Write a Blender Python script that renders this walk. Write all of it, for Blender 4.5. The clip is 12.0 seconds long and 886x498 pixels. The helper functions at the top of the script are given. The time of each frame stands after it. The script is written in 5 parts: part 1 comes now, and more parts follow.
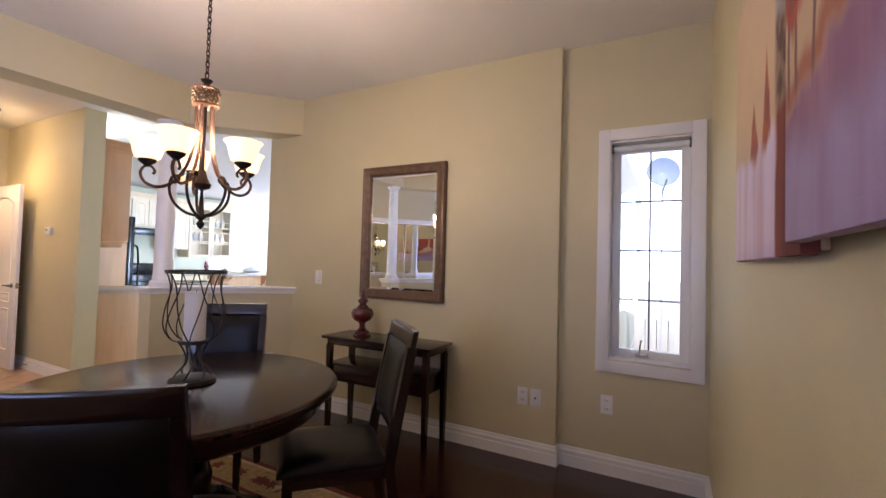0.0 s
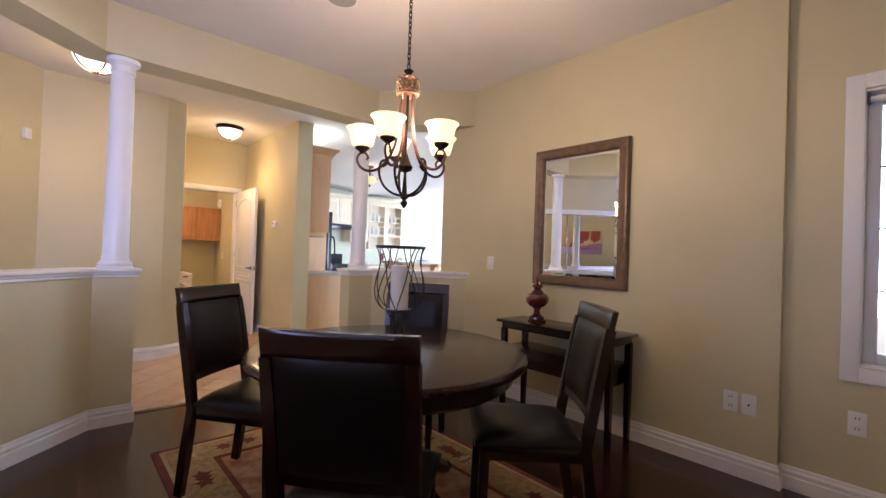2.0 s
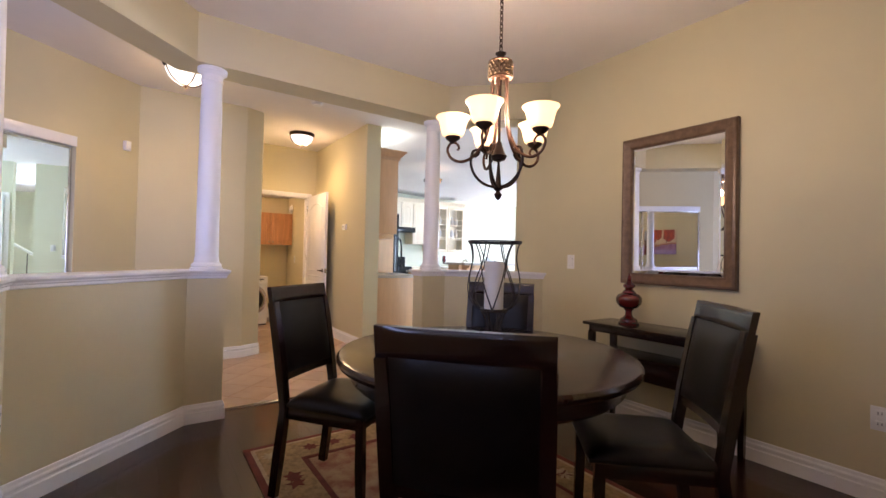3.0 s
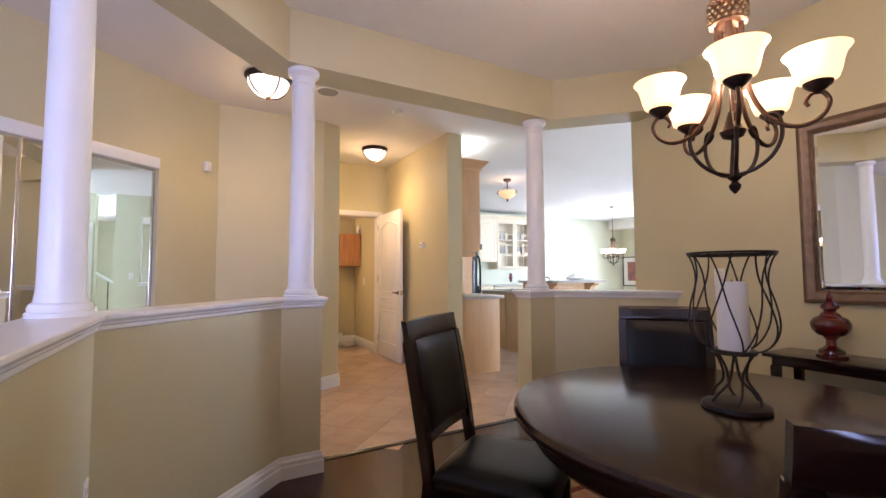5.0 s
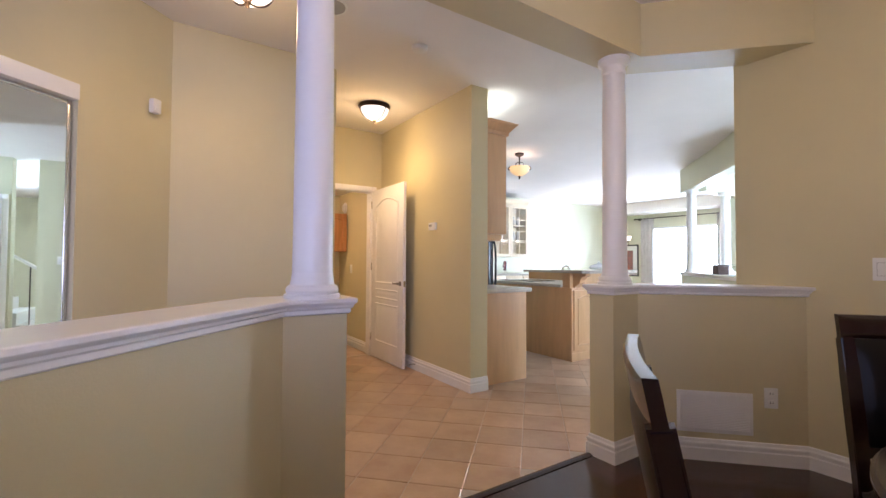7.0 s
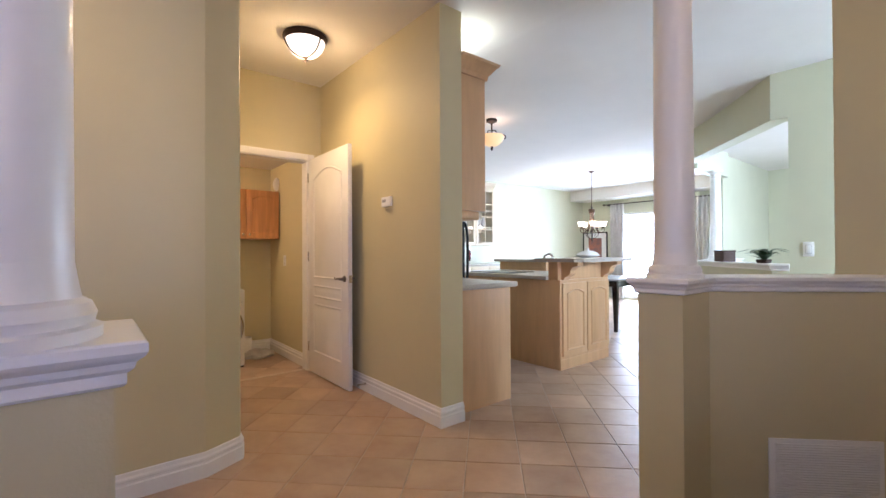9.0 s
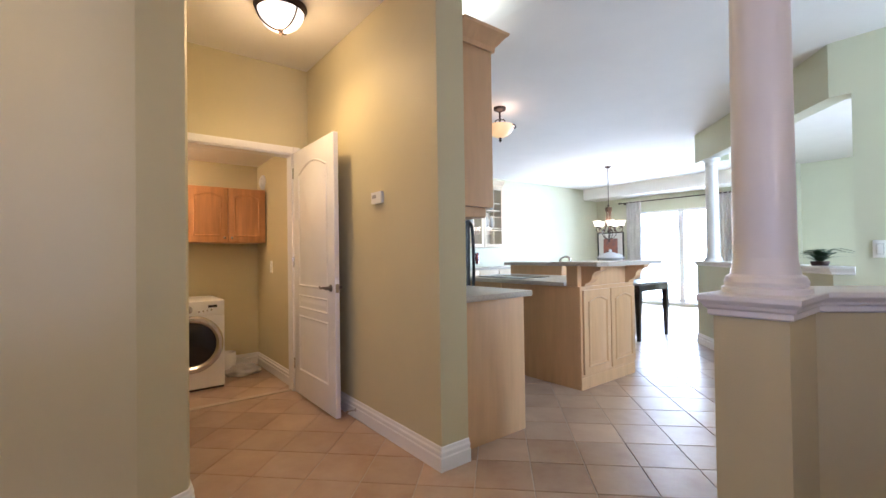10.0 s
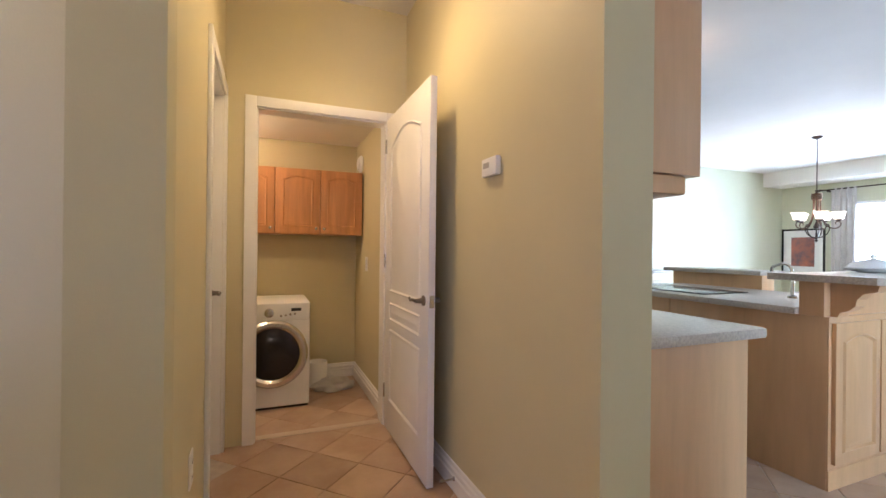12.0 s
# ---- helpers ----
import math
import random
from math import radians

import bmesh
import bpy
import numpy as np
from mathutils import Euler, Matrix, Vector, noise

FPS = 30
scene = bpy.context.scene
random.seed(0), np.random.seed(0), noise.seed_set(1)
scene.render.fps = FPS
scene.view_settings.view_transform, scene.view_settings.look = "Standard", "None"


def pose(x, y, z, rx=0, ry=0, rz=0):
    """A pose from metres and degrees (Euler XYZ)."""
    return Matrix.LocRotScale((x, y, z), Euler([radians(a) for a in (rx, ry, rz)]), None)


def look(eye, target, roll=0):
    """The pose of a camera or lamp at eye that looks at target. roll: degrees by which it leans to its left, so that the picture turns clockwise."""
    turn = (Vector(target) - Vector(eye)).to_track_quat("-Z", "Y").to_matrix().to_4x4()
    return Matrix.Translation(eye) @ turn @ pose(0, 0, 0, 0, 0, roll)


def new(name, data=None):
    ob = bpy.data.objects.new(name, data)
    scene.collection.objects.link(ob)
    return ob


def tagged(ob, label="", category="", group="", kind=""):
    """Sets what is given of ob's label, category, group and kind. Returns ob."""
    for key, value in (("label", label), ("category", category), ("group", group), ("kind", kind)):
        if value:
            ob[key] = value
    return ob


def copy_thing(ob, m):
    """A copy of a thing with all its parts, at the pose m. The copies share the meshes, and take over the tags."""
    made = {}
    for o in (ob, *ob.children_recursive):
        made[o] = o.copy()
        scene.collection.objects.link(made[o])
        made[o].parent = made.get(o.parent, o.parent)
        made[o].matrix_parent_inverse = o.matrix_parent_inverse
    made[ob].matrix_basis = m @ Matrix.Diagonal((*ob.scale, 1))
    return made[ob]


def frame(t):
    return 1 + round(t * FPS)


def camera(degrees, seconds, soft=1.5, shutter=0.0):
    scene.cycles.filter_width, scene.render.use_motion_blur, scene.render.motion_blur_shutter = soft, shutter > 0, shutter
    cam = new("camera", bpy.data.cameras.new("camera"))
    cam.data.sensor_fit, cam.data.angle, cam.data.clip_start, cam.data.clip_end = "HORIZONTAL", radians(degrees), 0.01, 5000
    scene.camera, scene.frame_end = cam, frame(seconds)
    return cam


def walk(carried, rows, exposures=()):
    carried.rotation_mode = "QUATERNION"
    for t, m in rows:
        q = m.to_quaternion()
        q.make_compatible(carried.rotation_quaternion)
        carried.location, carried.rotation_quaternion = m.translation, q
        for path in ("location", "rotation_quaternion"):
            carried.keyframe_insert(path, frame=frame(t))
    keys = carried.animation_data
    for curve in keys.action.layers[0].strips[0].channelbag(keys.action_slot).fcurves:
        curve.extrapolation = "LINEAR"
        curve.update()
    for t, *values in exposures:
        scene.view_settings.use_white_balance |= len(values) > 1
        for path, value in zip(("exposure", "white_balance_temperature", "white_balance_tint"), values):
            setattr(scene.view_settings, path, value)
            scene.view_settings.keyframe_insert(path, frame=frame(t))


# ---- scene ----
cam = camera(91.5, 12.0)
PATH = [
    (0, (0.496, 0.571, 1.3), (-0.445, 2.335, 1.362), 1.6),
    (0.5, (0.488, 0.555, 1.264), (-0.603, 2.23, 1.324), 1.7),
    (1, (0.468, 0.544, 1.236), (-0.775, 2.111, 1.289), 1.7),
    (1.5, (0.416, 0.525, 1.226), (-0.961, 1.974, 1.262), 1.8),
    (2, (0.337, 0.5, 1.207), (-1.149, 1.839, 1.229), 2.0),
    (2.5, (0.235, 0.479, 1.184), (-1.34, 1.712, 1.205), 1.7),
    (3, (0.125, 0.446, 1.167), (-1.518, 1.585, 1.198), 1.3),
    (3.5, (-0.005, 0.394, 1.171), (-1.692, 1.467, 1.218), 0.4),
    (5.5, (-0.812, 0.279, 1.176), (-2.566, 1.232, 1.293), -0.2),
    (6, (-1.092, 0.266, 1.17), (-2.828, 1.254, 1.275), 0.2),
    (6.5, (-1.385, 0.284, 1.162), (-3.092, 1.323, 1.247), 0.4),
    (7, (-1.667, 0.322, 1.174), (-3.334, 1.424, 1.227), 0.3),
    (9, (-2.572, 0.898, 1.136), (-4.12, 2.165, 1.15), -0.3),
    (9.5, (-2.743, 1.072, 1.148), (-4.29, 2.339, 1.16), -0.7),
    (10, (-2.924, 1.256, 1.149), (-4.498, 2.49, 1.173), -0.8),
    (10.5, (-3.104, 1.415, 1.171), (-4.737, 2.57, 1.193), -0.5),
    (11, (-3.316, 1.543, 1.177), (-5.019, 2.592, 1.198), 0.0),
    (11.5, (-3.543, 1.671, 1.179), (-5.323, 2.583, 1.192), 0.4),
    (12, (-3.799, 1.789, 1.176), (-5.65, 2.546, 1.178), 0.6),
]
walk(cam, [(t, look(eye, target, roll)) for t, eye, target, roll in PATH], [(0.0, 0.68, 5600, 28), (3.5, 0.64, 5800, 28), (6.5, 0.55, 5800, 26), (9.5, 0.39, 5600, 24), (12.0, 0.40, 5480, 23)])

# world, sun, exposure
world = bpy.data.worlds.new("sky")
scene.world = world
world.use_nodes = True
_sky = world.node_tree.nodes.new("ShaderNodeTexSky")
_sky.sky_type, _sky.sun_disc = "NISHITA", False
_sky.sun_elevation, _sky.sun_rotation = radians(50), radians(150)
_bg = world.node_tree.nodes["Background"]
_bg.inputs["Strength"].default_value = 0.12
world.node_tree.links.new(_sky.outputs[0], _bg.inputs[0])
_sun = new("sun", bpy.data.lights.new("sun", "SUN"))
_sun.data.energy, _sun.data.angle, _sun.data.color = 2.2, radians(0.5), (1.0, 0.95, 0.88)
_sun.matrix_world = look((0, 0, 30), (0 - 30 * math.sin(radians(150)) * 0.9, 0 - 30 * math.cos(radians(150)) * 0.9, 0))


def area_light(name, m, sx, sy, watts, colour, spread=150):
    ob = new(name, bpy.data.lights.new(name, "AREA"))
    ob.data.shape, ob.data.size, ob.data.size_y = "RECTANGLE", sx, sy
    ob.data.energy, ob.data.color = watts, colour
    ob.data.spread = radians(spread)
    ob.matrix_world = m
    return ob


def bulb_light(p, watts, colour=(1.0, 0.74, 0.46), radius=0.035):
    ob = new("bulb_light", bpy.data.lights.new("bulb_light", "POINT"))
    ob.data.energy, ob.data.color, ob.data.shadow_soft_size = watts, colour, radius
    ob.location = p
    return ob


DAY, DAY_SHADE = (0.64, 0.82, 0.92), (0.55, 0.64, 1.0)
# daylight in the openings: dining window, patio door, family-room window, foyer window
area_light("daylight_patio_door", look((-6.95, 10.95, 1.1), (-5.2, 0, 1.5)), 1.75, 1.95, 215, DAY)
area_light("daylight_family_window", look((-0.30, 7.2, 1.5), (-6, 5.0, 1.3)), 2.3, 1.5, 240, DAY)
area_light("daylight_foyer_window", look((3.2, -1.75, 1.4), (-4.5, 0.3, 1.3)), 2.2, 1.6, 92, DAY_SHADE)
# Next but one: assumed window out of view, added to light the dining room.
area_light("added_south_daylight", look((-0.5, -3.62, 1.45), (-0.9, 3.0, 1.3)), 1.9, 1.6, 20, DAY_SHADE)
area_light("daylight_stair_window", look((-0.30, 4.5, 1.6), (-4, 4.5, 1.3)), 0.5, 1.4, 80, DAY)


# ---- materials ----
def material(name, colour, rough=0.5, metal=0.0, vary=0.0, island=False, scale=8.0, bump=0.0, bump_scale=60.0, colour2=None, coat=0.0, per_object=0.0, stretch=None, spec=0.5):
    """Principled surface with two scales of mottling and fine relief, in metres of the object's own space."""
    m = bpy.data.materials.new(name)
    m.use_nodes = True
    n, l = m.node_tree.nodes, m.node_tree.links
    b = n["Principled BSDF"]
    b.inputs["Roughness"].default_value, b.inputs["Metallic"].default_value = rough, metal
    b.inputs["Coat Weight"].default_value = coat
    b.inputs["Specular IOR Level"].default_value = spec
    b.inputs["Base Color"].default_value = (*colour, 1)
    co = n.new("ShaderNodeTexCoord")
    vec = co.outputs["Object"]
    if stretch:
        mp = n.new("ShaderNodeMapping")
        mp.inputs["Scale"].default_value = stretch
        l.new(vec, mp.inputs["Vector"])
        vec = mp.outputs["Vector"]
    if per_object:
        rnd = n.new("ShaderNodeNewGeometry").outputs["Random Per Island"] if island else n.new("ShaderNodeObjectInfo").outputs["Random"]
        far_off = n.new("ShaderNodeVectorMath")
        far_off.operation = "MULTIPLY_ADD"
        l.new(rnd, far_off.inputs[0])
        far_off.inputs[1].default_value = (3.7, 5.3, 0.0)
        l.new(vec, far_off.inputs[2])
        vec = far_off.outputs[0]
    if vary or colour2:
        t = n.new("ShaderNodeTexNoise")
        t.inputs["Scale"].default_value, t.inputs["Detail"].default_value, t.inputs["Roughness"].default_value = scale, 6, 0.6
        l.new(vec, t.inputs["Vector"])
        mix = n.new("ShaderNodeMix")
        mix.data_type = "RGBA"
        c2 = colour2 or tuple(c * (1 - vary) for c in colour)
        mix.inputs["A"].default_value, mix.inputs["B"].default_value = (*colour, 1), (*c2, 1)
        ramp = n.new("ShaderNodeMapRange")
        ramp.inputs["From Min"].default_value, ramp.inputs["From Max"].default_value = 0.35, 0.68
        l.new(t.outputs["Fac"], ramp.inputs["Value"])
        l.new(ramp.outputs["Result"], mix.inputs["Factor"])
        out = mix.outputs["Result"]
        if per_object:
            hsv = n.new("ShaderNodeHueSaturation")
            mr = n.new("ShaderNodeMapRange")
            mr.inputs["To Min"].default_value, mr.inputs["To Max"].default_value = 1 - per_object, 1 + per_object
            l.new(rnd, mr.inputs["Value"])
            l.new(mr.outputs["Result"], hsv.inputs["Value"])
            l.new(out, hsv.inputs["Color"])
            out = hsv.outputs["Color"]
        l.new(out, b.inputs["Base Color"])
        rr = n.new("ShaderNodeMapRange")
        rr.inputs["To Min"].default_value, rr.inputs["To Max"].default_value = max(0.02, rough - 0.06), min(1, rough + 0.06)
        l.new(t.outputs["Fac"], rr.inputs["Value"])
        l.new(rr.outputs["Result"], b.inputs["Roughness"])
    if bump:
        t2 = n.new("ShaderNodeTexNoise")
        t2.inputs["Scale"].default_value, t2.inputs["Detail"].default_value = bump_scale, 4
        l.new(vec, t2.inputs["Vector"])
        bp = n.new("ShaderNodeBump")
        bp.inputs["Strength"].default_value, bp.inputs["Distance"].default_value = bump, 0.004
        l.new(t2.outputs["Fac"], bp.inputs["Height"])
        l.new(bp.outputs["Normal"], b.inputs["Normal"])
    return m


def glow(name, colour, strength, base=(0.9, 0.85, 0.75)):
    m = material(name, base, 0.35)
    b = m.node_tree.nodes["Principled BSDF"]
    b.inputs["Emission Color"].default_value, b.inputs["Emission Strength"].default_value = (*colour, 1), strength
    return m


def glass_material(name, colour=(1, 1, 1), rough=0.0):
    m = material(name, colour, rough)
    b = m.node_tree.nodes["Principled BSDF"]
    b.inputs["Transmission Weight"].default_value, b.inputs["IOR"].default_value = 1.0, 1.45
    return m


PAINT = material("khaki_wall_paint", (0.605, 0.535, 0.325), 0.55, vary=0.05, scale=1.6, bump=0.12, bump_scale=180)
PAINT_SAGE = material("pale_sage_wall_paint", (0.61, 0.605, 0.445), 0.55, vary=0.05, scale=1.6, bump=0.12, bump_scale=180)
CEILING = material("ceiling_white", (0.80, 0.77, 0.73), 0.9, vary=0.03, scale=3, bump=0.3, bump_scale=220)
TRIM = material("white_trim_paint", (0.82, 0.81, 0.80), 0.32, vary=0.04, scale=5, bump=0.03)
HARDWOOD = material("dark_hardwood", (0.050, 0.016, 0.010), 0.24, vary=0.5, scale=5, bump=0.08, bump_scale=40, per_object=0.3, stretch=(1.0, 9.0, 1.0), coat=0.2)
HARDWOOD_BASE = material("dark_hardwood_joint", (0.012, 0.006, 0.004), 0.6)
TILE = material("beige_ceramic_tile", (0.53, 0.385, 0.275), 0.30, scale=2.6, colour2=(0.39, 0.25, 0.165), bump=0.06, bump_scale=25, per_object=0.11)
TILE_FAR = material("beige_ceramic_tile_far", (0.53, 0.385, 0.275), 0.30, scale=2.6, colour2=(0.39, 0.25, 0.165), bump=0.06, bump_scale=25, per_object=0.11, island=True)
GROUT = material("grout", (0.56, 0.49, 0.43), 0.8, vary=0.2, scale=20)
MAPLE = material("maple_cabinet", (0.65, 0.395, 0.20), 0.32, vary=0.12, scale=3.0, stretch=(6, 6, 0.7), bump=0.04)
CREAM = material("cream_cabinet", (0.70, 0.58, 0.40), 0.4, vary=0.08, scale=4.0, stretch=(4, 4, 0.7))
OAK = material("honey_oak_cabinet", (0.62, 0.29, 0.105), 0.35, vary=0.25, scale=4.0, stretch=(8, 8, 0.6), bump=0.05)
WORKTOP = material("grey_laminate_worktop", (0.52, 0.46, 0.385), 0.30, vary=0.3, scale=90)
MIRROR = material("mirror_silver", (0.86, 0.88, 0.87), 0.01, metal=1.0)
BLACK = material("black_appliance", (0.012, 0.012, 0.014), 0.22)
WHITE_PLASTIC = material("white_plastic", (0.80, 0.79, 0.76), 0.35, vary=0.03)
CHROME = material("brushed_nickel", (0.62, 0.60, 0.57), 0.25, metal=1.0)
PANE = glass_material("window_glass")


# ---- helpers of this scene ----
def mesh_of(name, bm):
    me = bpy.data.meshes.new(name)
    bmesh.ops.recalc_face_normals(bm, faces=bm.faces)
    bm.to_mesh(me)
    bm.free()
    return me


def smooth(ob, angle=35):
    for p in ob.data.polygons:
        p.use_smooth = True
    ob.data.set_sharp_from_angle(angle=radians(angle))
    return ob


def part(name, bm, mat, parent=None, label="", soft=35):
    ob = new(name, mesh_of(name, bm))
    ob.data.materials.append(mat)
    if soft:
        smooth(ob, soft)
    if parent:
        ob.parent = parent
    return tagged(ob, label)


def thing(name, m=None, label="", category="", group="", kind=""):
    ob = new(name)
    ob.empty_display_size = 0.1
    if m is not None:
        ob.matrix_world = m
    return tagged(ob, label, category, group, kind)


def box(bm, lo, hi, bevel=0.0, m=None):
    """A box between two corners, with rounded edges where bevel is given."""
    r = bmesh.ops.create_cube(bm, size=1)["verts"]
    size = [hi[i] - lo[i] for i in range(3)]
    mid = [(hi[i] + lo[i]) / 2 for i in range(3)]
    bmesh.ops.scale(bm, vec=size, verts=r)
    bmesh.ops.translate(bm, vec=mid, verts=r)
    if bevel:
        es = list({e for v in r for e in v.link_edges})
        r = list({v for f in bmesh.ops.bevel(bm, geom=es, offset=bevel, segments=2, affect="EDGES", profile=0.6)["faces"] for v in f.verts} | {v for v in r if v.is_valid})
    if m is not None:
        bmesh.ops.transform(bm, matrix=m, verts=r)
    return bm


def boxed(lo, hi, bevel=0.0, m=None):
    return box(bmesh.new(), lo, hi, bevel, m)


def lathe(bm, profile, n=32, m=None, cap=True):
    """A turned body: profile rows (radius, z)."""
    rings = []
    for r, z in profile:
        rings.append([bm.verts.new((r * math.cos(2 * math.pi * k / n), r * math.sin(2 * math.pi * k / n), z)) for k in range(n)])
    for a, b in zip(rings, rings[1:]):
        for k in range(n):
            bm.faces.new((a[k], a[(k + 1) % n], b[(k + 1) % n], b[k]))
    if cap:
        bm.faces.new(rings[0][::-1])
        bm.faces.new(rings[-1])
    if m is not None:
        bmesh.ops.transform(bm, matrix=m, verts=[v for ring in rings for v in ring])
    return bm


def tube(bm, pts, r, n=8, r_end=None, closed=False):
    """A round bar along points."""
    pts = [Vector(p) for p in pts]
    rings, up = [], None
    for i, p in enumerate(pts):
        if closed:
            d = pts[(i + 1) % len(pts)] - pts[i - 1]
        else:
            d = pts[min(i + 1, len(pts) - 1)] - pts[max(i - 1, 0)]
        d.normalize()
        if up is None:
            up = d.orthogonal().normalized()
        up = (up - d * up.dot(d)).normalized()
        side = d.cross(up)
        rad = r if r_end is None else r + (r_end - r) * i / (len(pts) - 1)
        rings.append([bm.verts.new(p + rad * (up * math.cos(2 * math.pi * k / n) + side * math.sin(2 * math.pi * k / n))) for k in range(n)])
    pairs = list(zip(rings, rings[1:])) + ([(rings[-1], rings[0])] if closed else [])
    for a, b in pairs:
        for k in range(n):
            bm.faces.new((a[k], a[(k + 1) % n], b[(k + 1) % n], b[k]))
    if not closed:
        bm.faces.new(rings[0][::-1])
        bm.faces.new(rings[-1])
    return bm


def curve_points(keys, steps=8):
    """A smooth line through key points (Catmull-Rom)."""
    k = [Vector(p) for p in keys]
    k = [2 * k[0] - k[1]] + k + [2 * k[-1] - k[-2]]
    out = []
    for i in range(1, len(k) - 2):
        for s in range(steps):
            t = s / steps
            out.append(0.5 * ((2 * k[i]) + (k[i + 1] - k[i - 1]) * t + (2 * k[i - 1] - 5 * k[i] + 4 * k[i + 1] - k[i + 2]) * t * t + (3 * k[i] - k[i - 1] - 3 * k[i + 1] + k[i + 2]) * t ** 3))
    return out + [k[-2]]


def offset_line(pts, d):
    """A line in plan moved d to its left, mitred at the bends."""
    out = []
    for i, p in enumerate(pts):
        p = Vector(p)
        ns = []
        if i:
            e = (p - Vector(pts[i - 1])).normalized()
            ns.append(Vector((-e.y, e.x)))
        if i < len(pts) - 1:
            e = (Vector(pts[i + 1]) - p).normalized()
            ns.append(Vector((-e.y, e.x)))
        n = sum(ns, Vector((0, 0))).normalized()
        out.append(p + n * (d / max(n.dot(ns[0]), 0.3)))
    return out


def sweep(bm, pts, profile):
    """A closed profile of (offset to the left, z) drawn along a line in plan."""
    lines = [offset_line(pts, d) for d, _ in profile]
    rings = [[bm.verts.new((lines[j][i].x, lines[j][i].y, profile[j][1])) for j in range(len(profile))] for i in range(len(pts))]
    n = len(profile)
    for a, b in zip(rings, rings[1:]):
        for k in range(n):
            bm.faces.new((a[k], a[(k + 1) % n], b[(k + 1) % n], b[k]))
    bm.faces.new(rings[0][::-1])
    bm.faces.new(rings[-1])
    return bm


def slab(bm, pts, z0, z1):
    lo = [bm.verts.new((x, y, z0)) for x, y in pts]
    hi = [bm.verts.new((x, y, z1)) for x, y in pts]
    n = len(pts)
    for k in range(n):
        bm.faces.new((lo[k], lo[(k + 1) % n], hi[(k + 1) % n], hi[k]))
    bm.faces.new(lo[::-1])
    bm.faces.new(hi)
    return bm


def wall(name, p0, p1, thick, z0, z1, mat, holes=()):
    """A wall whose face runs from p0 to p1 and whose body lies to the right of that; holes: (along0, along1, z0, z1)."""
    a, b = Vector(p0), Vector(p1)
    e = (b - a).normalized()
    n = Vector((e.y, -e.x))
    length = (b - a).length
    bm = bmesh.new()

    def piece(s0, s1, za, zb):
        if s1 - s0 > 1e-4 and zb - za > 1e-4:
            q = [a + e * s0, a + e * s1, a + e * s1 + n * thick, a + e * s0 + n * thick]
            slab(bm, [(v.x, v.y) for v in q], za, zb)
    s = 0.0
    for h0, h1, za, zb in sorted(holes):
        piece(s, h0, z0, z1)
        piece(h0, h1, z0, za)
        piece(h0, h1, zb, z1)
        s = h1
    piece(s, length, z0, z1)
    return tagged(part(name, bm, mat, soft=0), kind="structure")


BASE_PROFILE = [(0, 0), (0.019, 0), (0.019, 0.070), (0.012, 0.075), (0.012, 0.086), (0.017, 0.091), (0.016, 0.100), (0.009, 0.107), (0.006, 0.122), (0, 0.126)]


def baseboard(pts):
    bm = sweep(bmesh.new(), pts, BASE_PROFILE)
    return tagged(part("baseboard", bm, TRIM, soft=30), kind="structure")


H = 2.766
# ---- dining room: corner points of the inner face ----
E0, E1, N1, N2, N3 = (0.69, -0.04), (0.69, 3.50), (-0.17, 3.50), (-0.17, 3.44), (-2.59, 3.44)
V2, V3, V4 = (-3.23, 2.80), (-3.23, 0.69), (-2.50, -0.04)
W = 0.165
CAP, BULK = 1.032, 2.436
GATE0, GATE1 = 0.922, 2.552


def structure(name, bm, mat, soft=0, parent=None):
    return tagged(part(name, bm, mat, parent, soft=soft), kind="structure")


wall("wall_east", (0.69, -0.25), (0.69, 3.72), 0.2, 0, H, PAINT)
# window opening beside the step in the north wall
wall("wall_north_window", (0.69, 3.50), N1, 0.22, 0, H, PAINT, holes=[(0.09, 0.56, 0.72, 2.10)])
wall("wall_north", N2, (-2.95, 3.44), 0.28, 0, H, PAINT)


def half_wall(name, pts, mat, cap=CAP, thick=W, free_start=False):
    ob = structure(name, sweep(bmesh.new(), pts, [(0, 0), (0, cap - 0.035), (-thick, cap - 0.035), (-thick, 0)]), mat)
    back = [tuple(p) for p in offset_line(pts, -thick)][::-1]
    line = back + list(pts) if free_start else list(pts) + back
    prof = [(0.001, cap - 0.058), (0.007, cap - 0.057), (0.011, cap - 0.053), (0.011, cap - 0.040), (0.018, cap - 0.034), (0.020, cap - 0.026), (0.028, cap - 0.019), (0.031, cap - 0.014), (0.031, cap - 0.003), (0.028, cap), (-thick / 2, cap), (-thick / 2, cap - 0.034), (0.001, cap - 0.034)]
    structure("ledge", sweep(bmesh.new(), line, prof), TRIM, 30, ob)
    return ob


half_wall("half_wall_kitchen_side", [(-2.44, 3.59), V2, (V2[0], GATE1)], PAINT)
half_wall("half_wall_foyer_side", [(V3[0], GATE0), V3, V4, (0.69, V4[1])], PAINT, free_start=True)
bulk_pts = [tuple(p) for p in offset_line([N3, V2, V3, V4, (0.69, V4[1])], 0.04)]
bulk_pts[0] = (bulk_pts[0][0] + 0.15, bulk_pts[0][1] + 0.15)
structure("bulkhead", sweep(bmesh.new(), bulk_pts, [(0.0, BULK), (0.0, H), (-0.25, H), (-0.25, BULK)]), PAINT)

baseboard([E0, E1, N1, N2, N3, V2, (V2[0], GATE1), (V2[0] - W, GATE1), (V2[0] - W, 2.75)])
baseboard([(V3[0] - W, 0.75), (V3[0] - W, GATE0), (V3[0], GATE0), V3, V4, (0.69, V4[1])])


